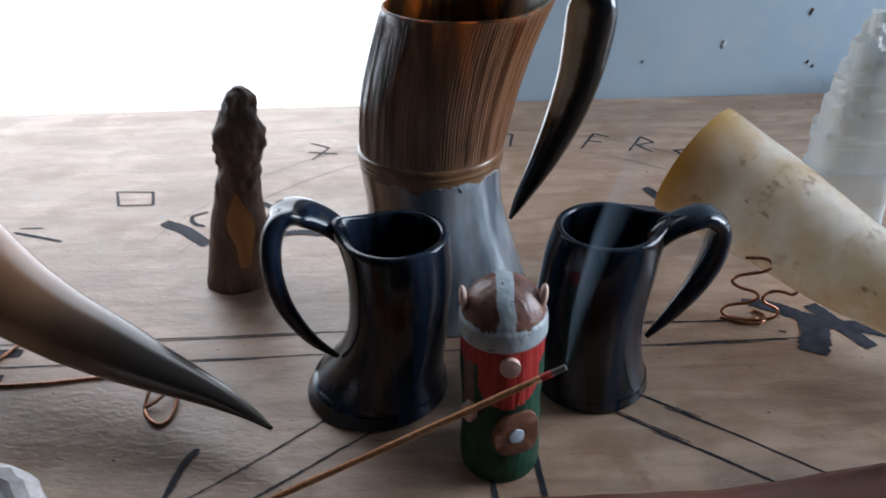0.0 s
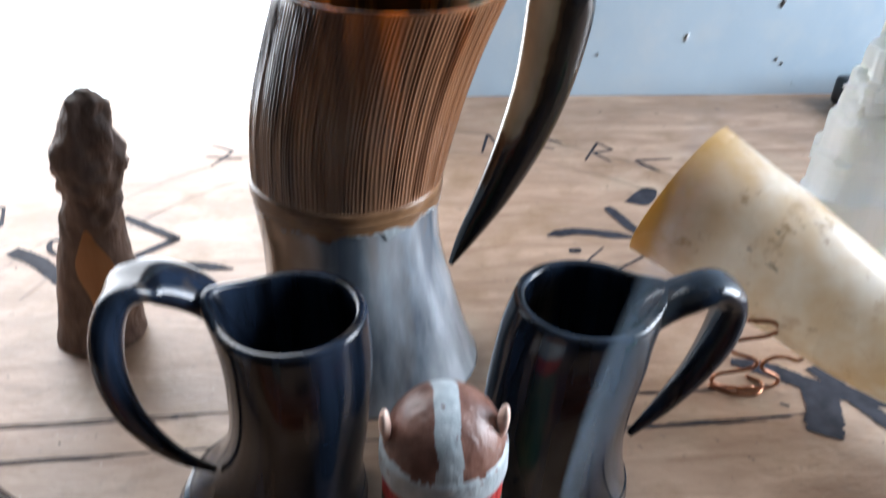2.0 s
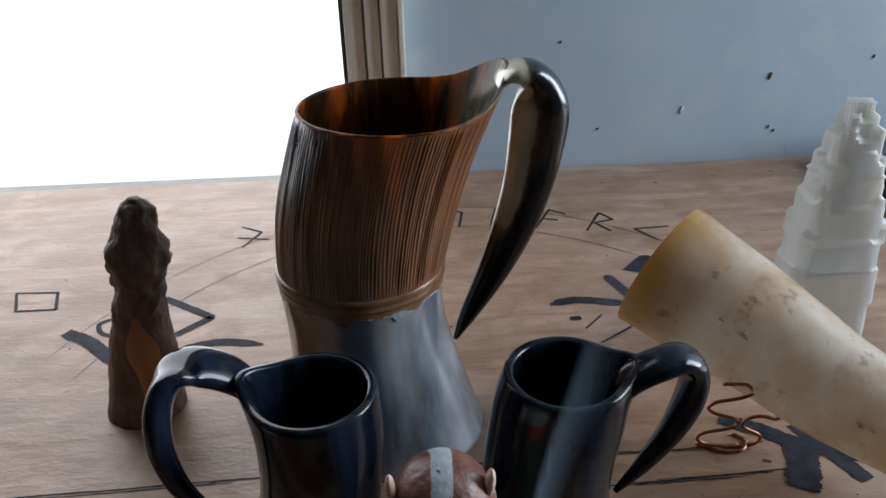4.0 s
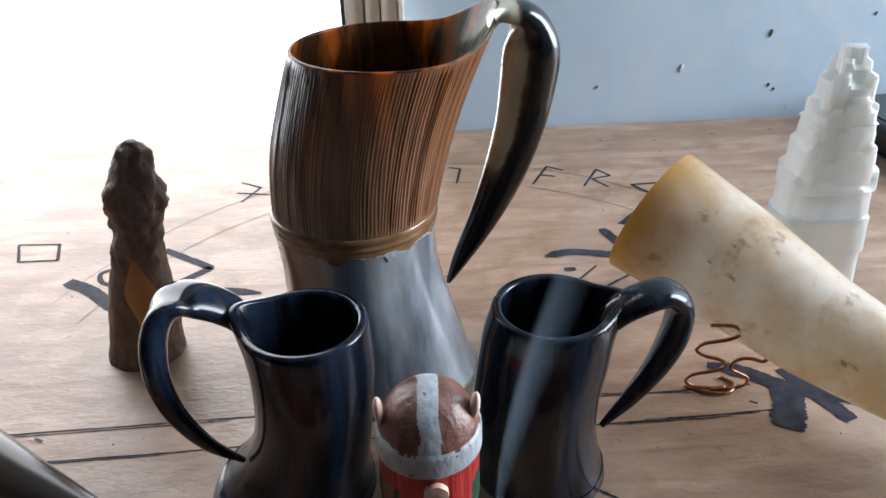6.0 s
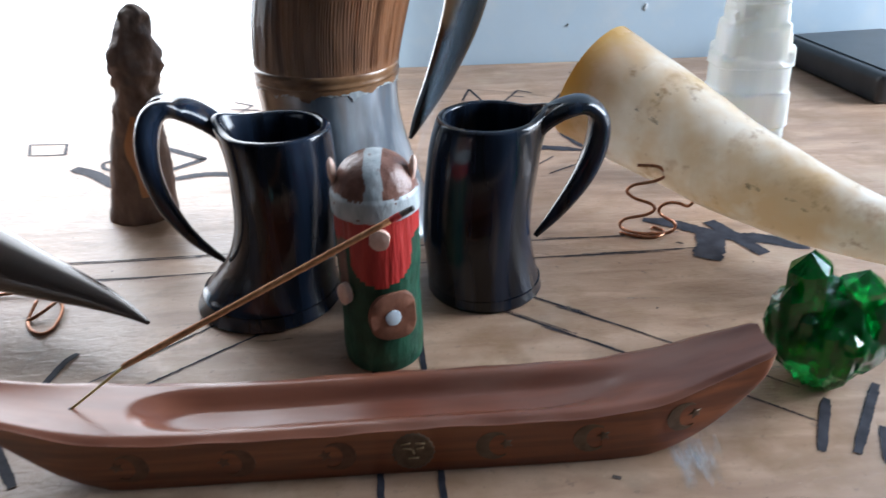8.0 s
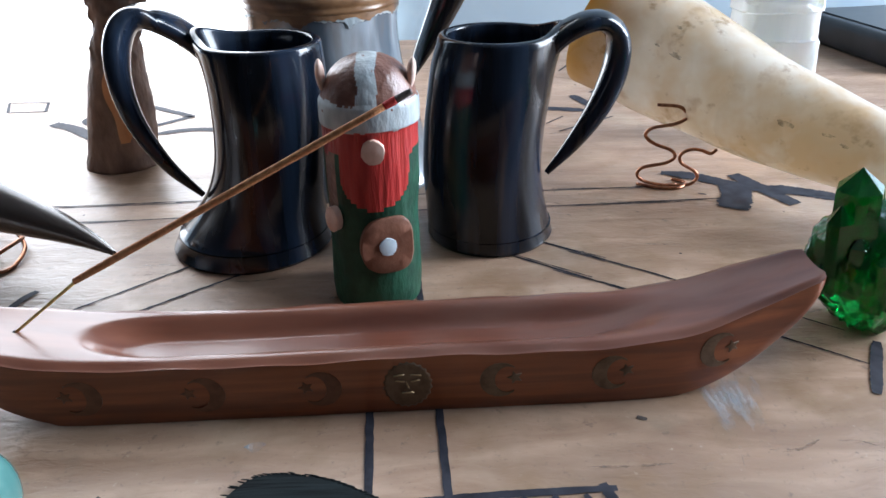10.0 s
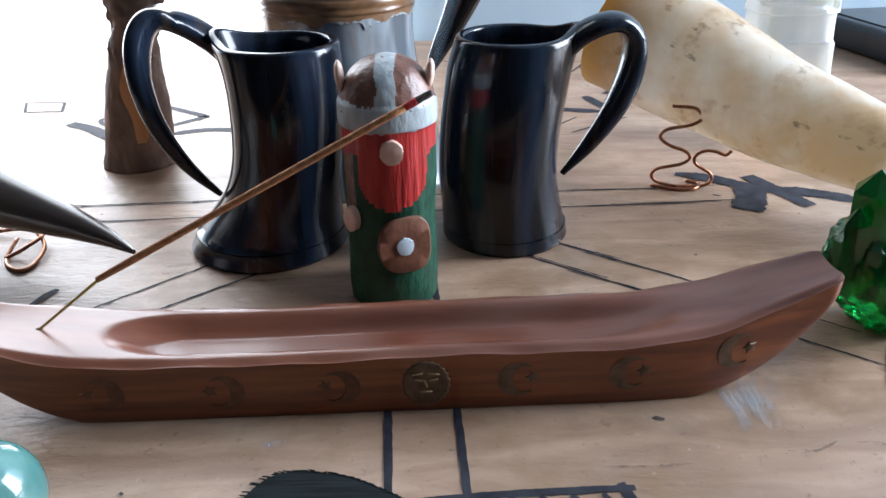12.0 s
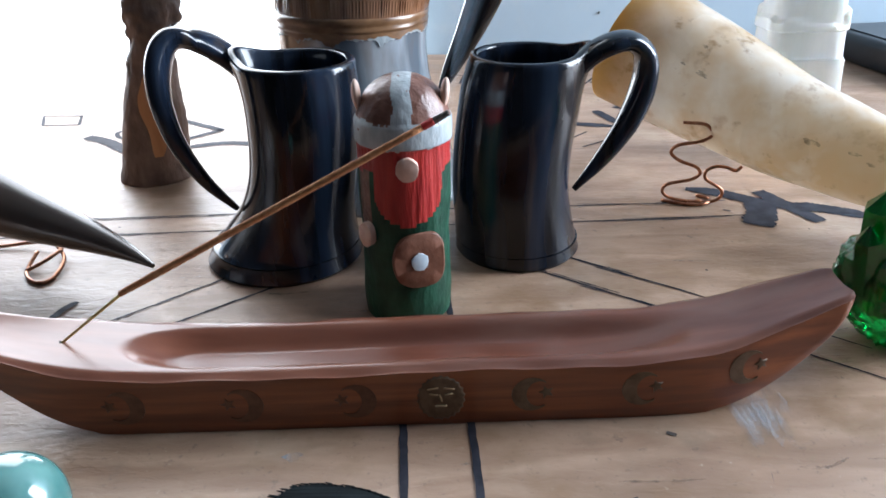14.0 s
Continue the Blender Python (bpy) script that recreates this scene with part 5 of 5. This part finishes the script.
# ---------------------------------------------------------------- smoke
smoke = thing("incense_smoke", ST, "thin bluish wisp of smoke rising from the ember", "smoke")
m_smoke = bpy.data.materials.new("thin_smoke")
m_smoke.use_nodes = True
nt = m_smoke.node_tree
tr, df, mix_s, uv, sep = (nt.nodes.new(k) for k in ("ShaderNodeBsdfTransparent", "ShaderNodeBsdfTranslucent", "ShaderNodeMixShader", "ShaderNodeUVMap", "ShaderNodeSeparateXYZ"))
df.inputs[0].default_value = (0.46, 0.62, 0.78, 1)
nt.links.new(uv.outputs[0], sep.inputs[0])
rp, rl = nt.nodes.new("ShaderNodeValToRGB"), nt.nodes.new("ShaderNodeValToRGB")
for r_p, stops in ((rp, ((0.0, 0.0), (0.22, 0.14), (0.55, 0.075), (1.0, 0.0))), (rl, ((0.0, 0.7), (0.25, 1.0), (0.55, 0.5), (1.0, 0.0)))):
    while len(r_p.color_ramp.elements) < 4:
        r_p.color_ramp.elements.new(0.5)
    for e, (p, v) in zip(r_p.color_ramp.elements, stops):
        e.position, e.color = p, (v, v, v, 1)
nt.links.new(sep.outputs[0], rp.inputs[0])
nt.links.new(sep.outputs[1], rl.inputs[0])
mul = nt.nodes.new("ShaderNodeMath")
mul.operation = "MULTIPLY"
nt.links.new(rp.outputs[0], mul.inputs[0])
nt.links.new(rl.outputs[0], mul.inputs[1])
nt.links.new(mul.outputs[0], mix_s.inputs[0])
nt.links.new(tr.outputs[0], mix_s.inputs[1])
nt.links.new(df.outputs[0], mix_s.inputs[2])
nt.links.new(mix_s.outputs[0], nt.nodes["Material Output"].inputs["Surface"])
run = spline([(0.0905, 0.284, 0.1035, 0.0012), (0.0935, 0.289, 0.122, 0.0050), (0.1005, 0.297, 0.145, 0.0080), (0.1095, 0.307, 0.165, 0.0105), (0.1195, 0.322, 0.188, 0.0125), (0.1285, 0.338, 0.215, 0.015), (0.134, 0.350, 0.255, 0.018)], 10)
bm = bmesh.new()
lay = bm.loops.layers.uv.new("UVMap")
grid = []
for i, r in enumerate(run):
    row = []
    for k in range(9):
        s = k / 8
        row.append((bm.verts.new((r[0] + (s - 0.3) * r[3], r[1] + 0.25 * r[3] * math.sin(2.2 * s + i * 0.1), r[2] - 0.15 * s * r[3])), s, i / (len(run) - 1)))
    grid.append(row)
for a, c_ in zip(grid, grid[1:]):
    for k in range(8):
        q = (a[k], a[k + 1], c_[k + 1], c_[k])
        f = bm.faces.new([v[0] for v in q])
        for lp_, v in zip(f.loops, q):
            lp_[lay].uv = (v[1], v[2])
part("smoke_wisp", bm, m_smoke, smoke)
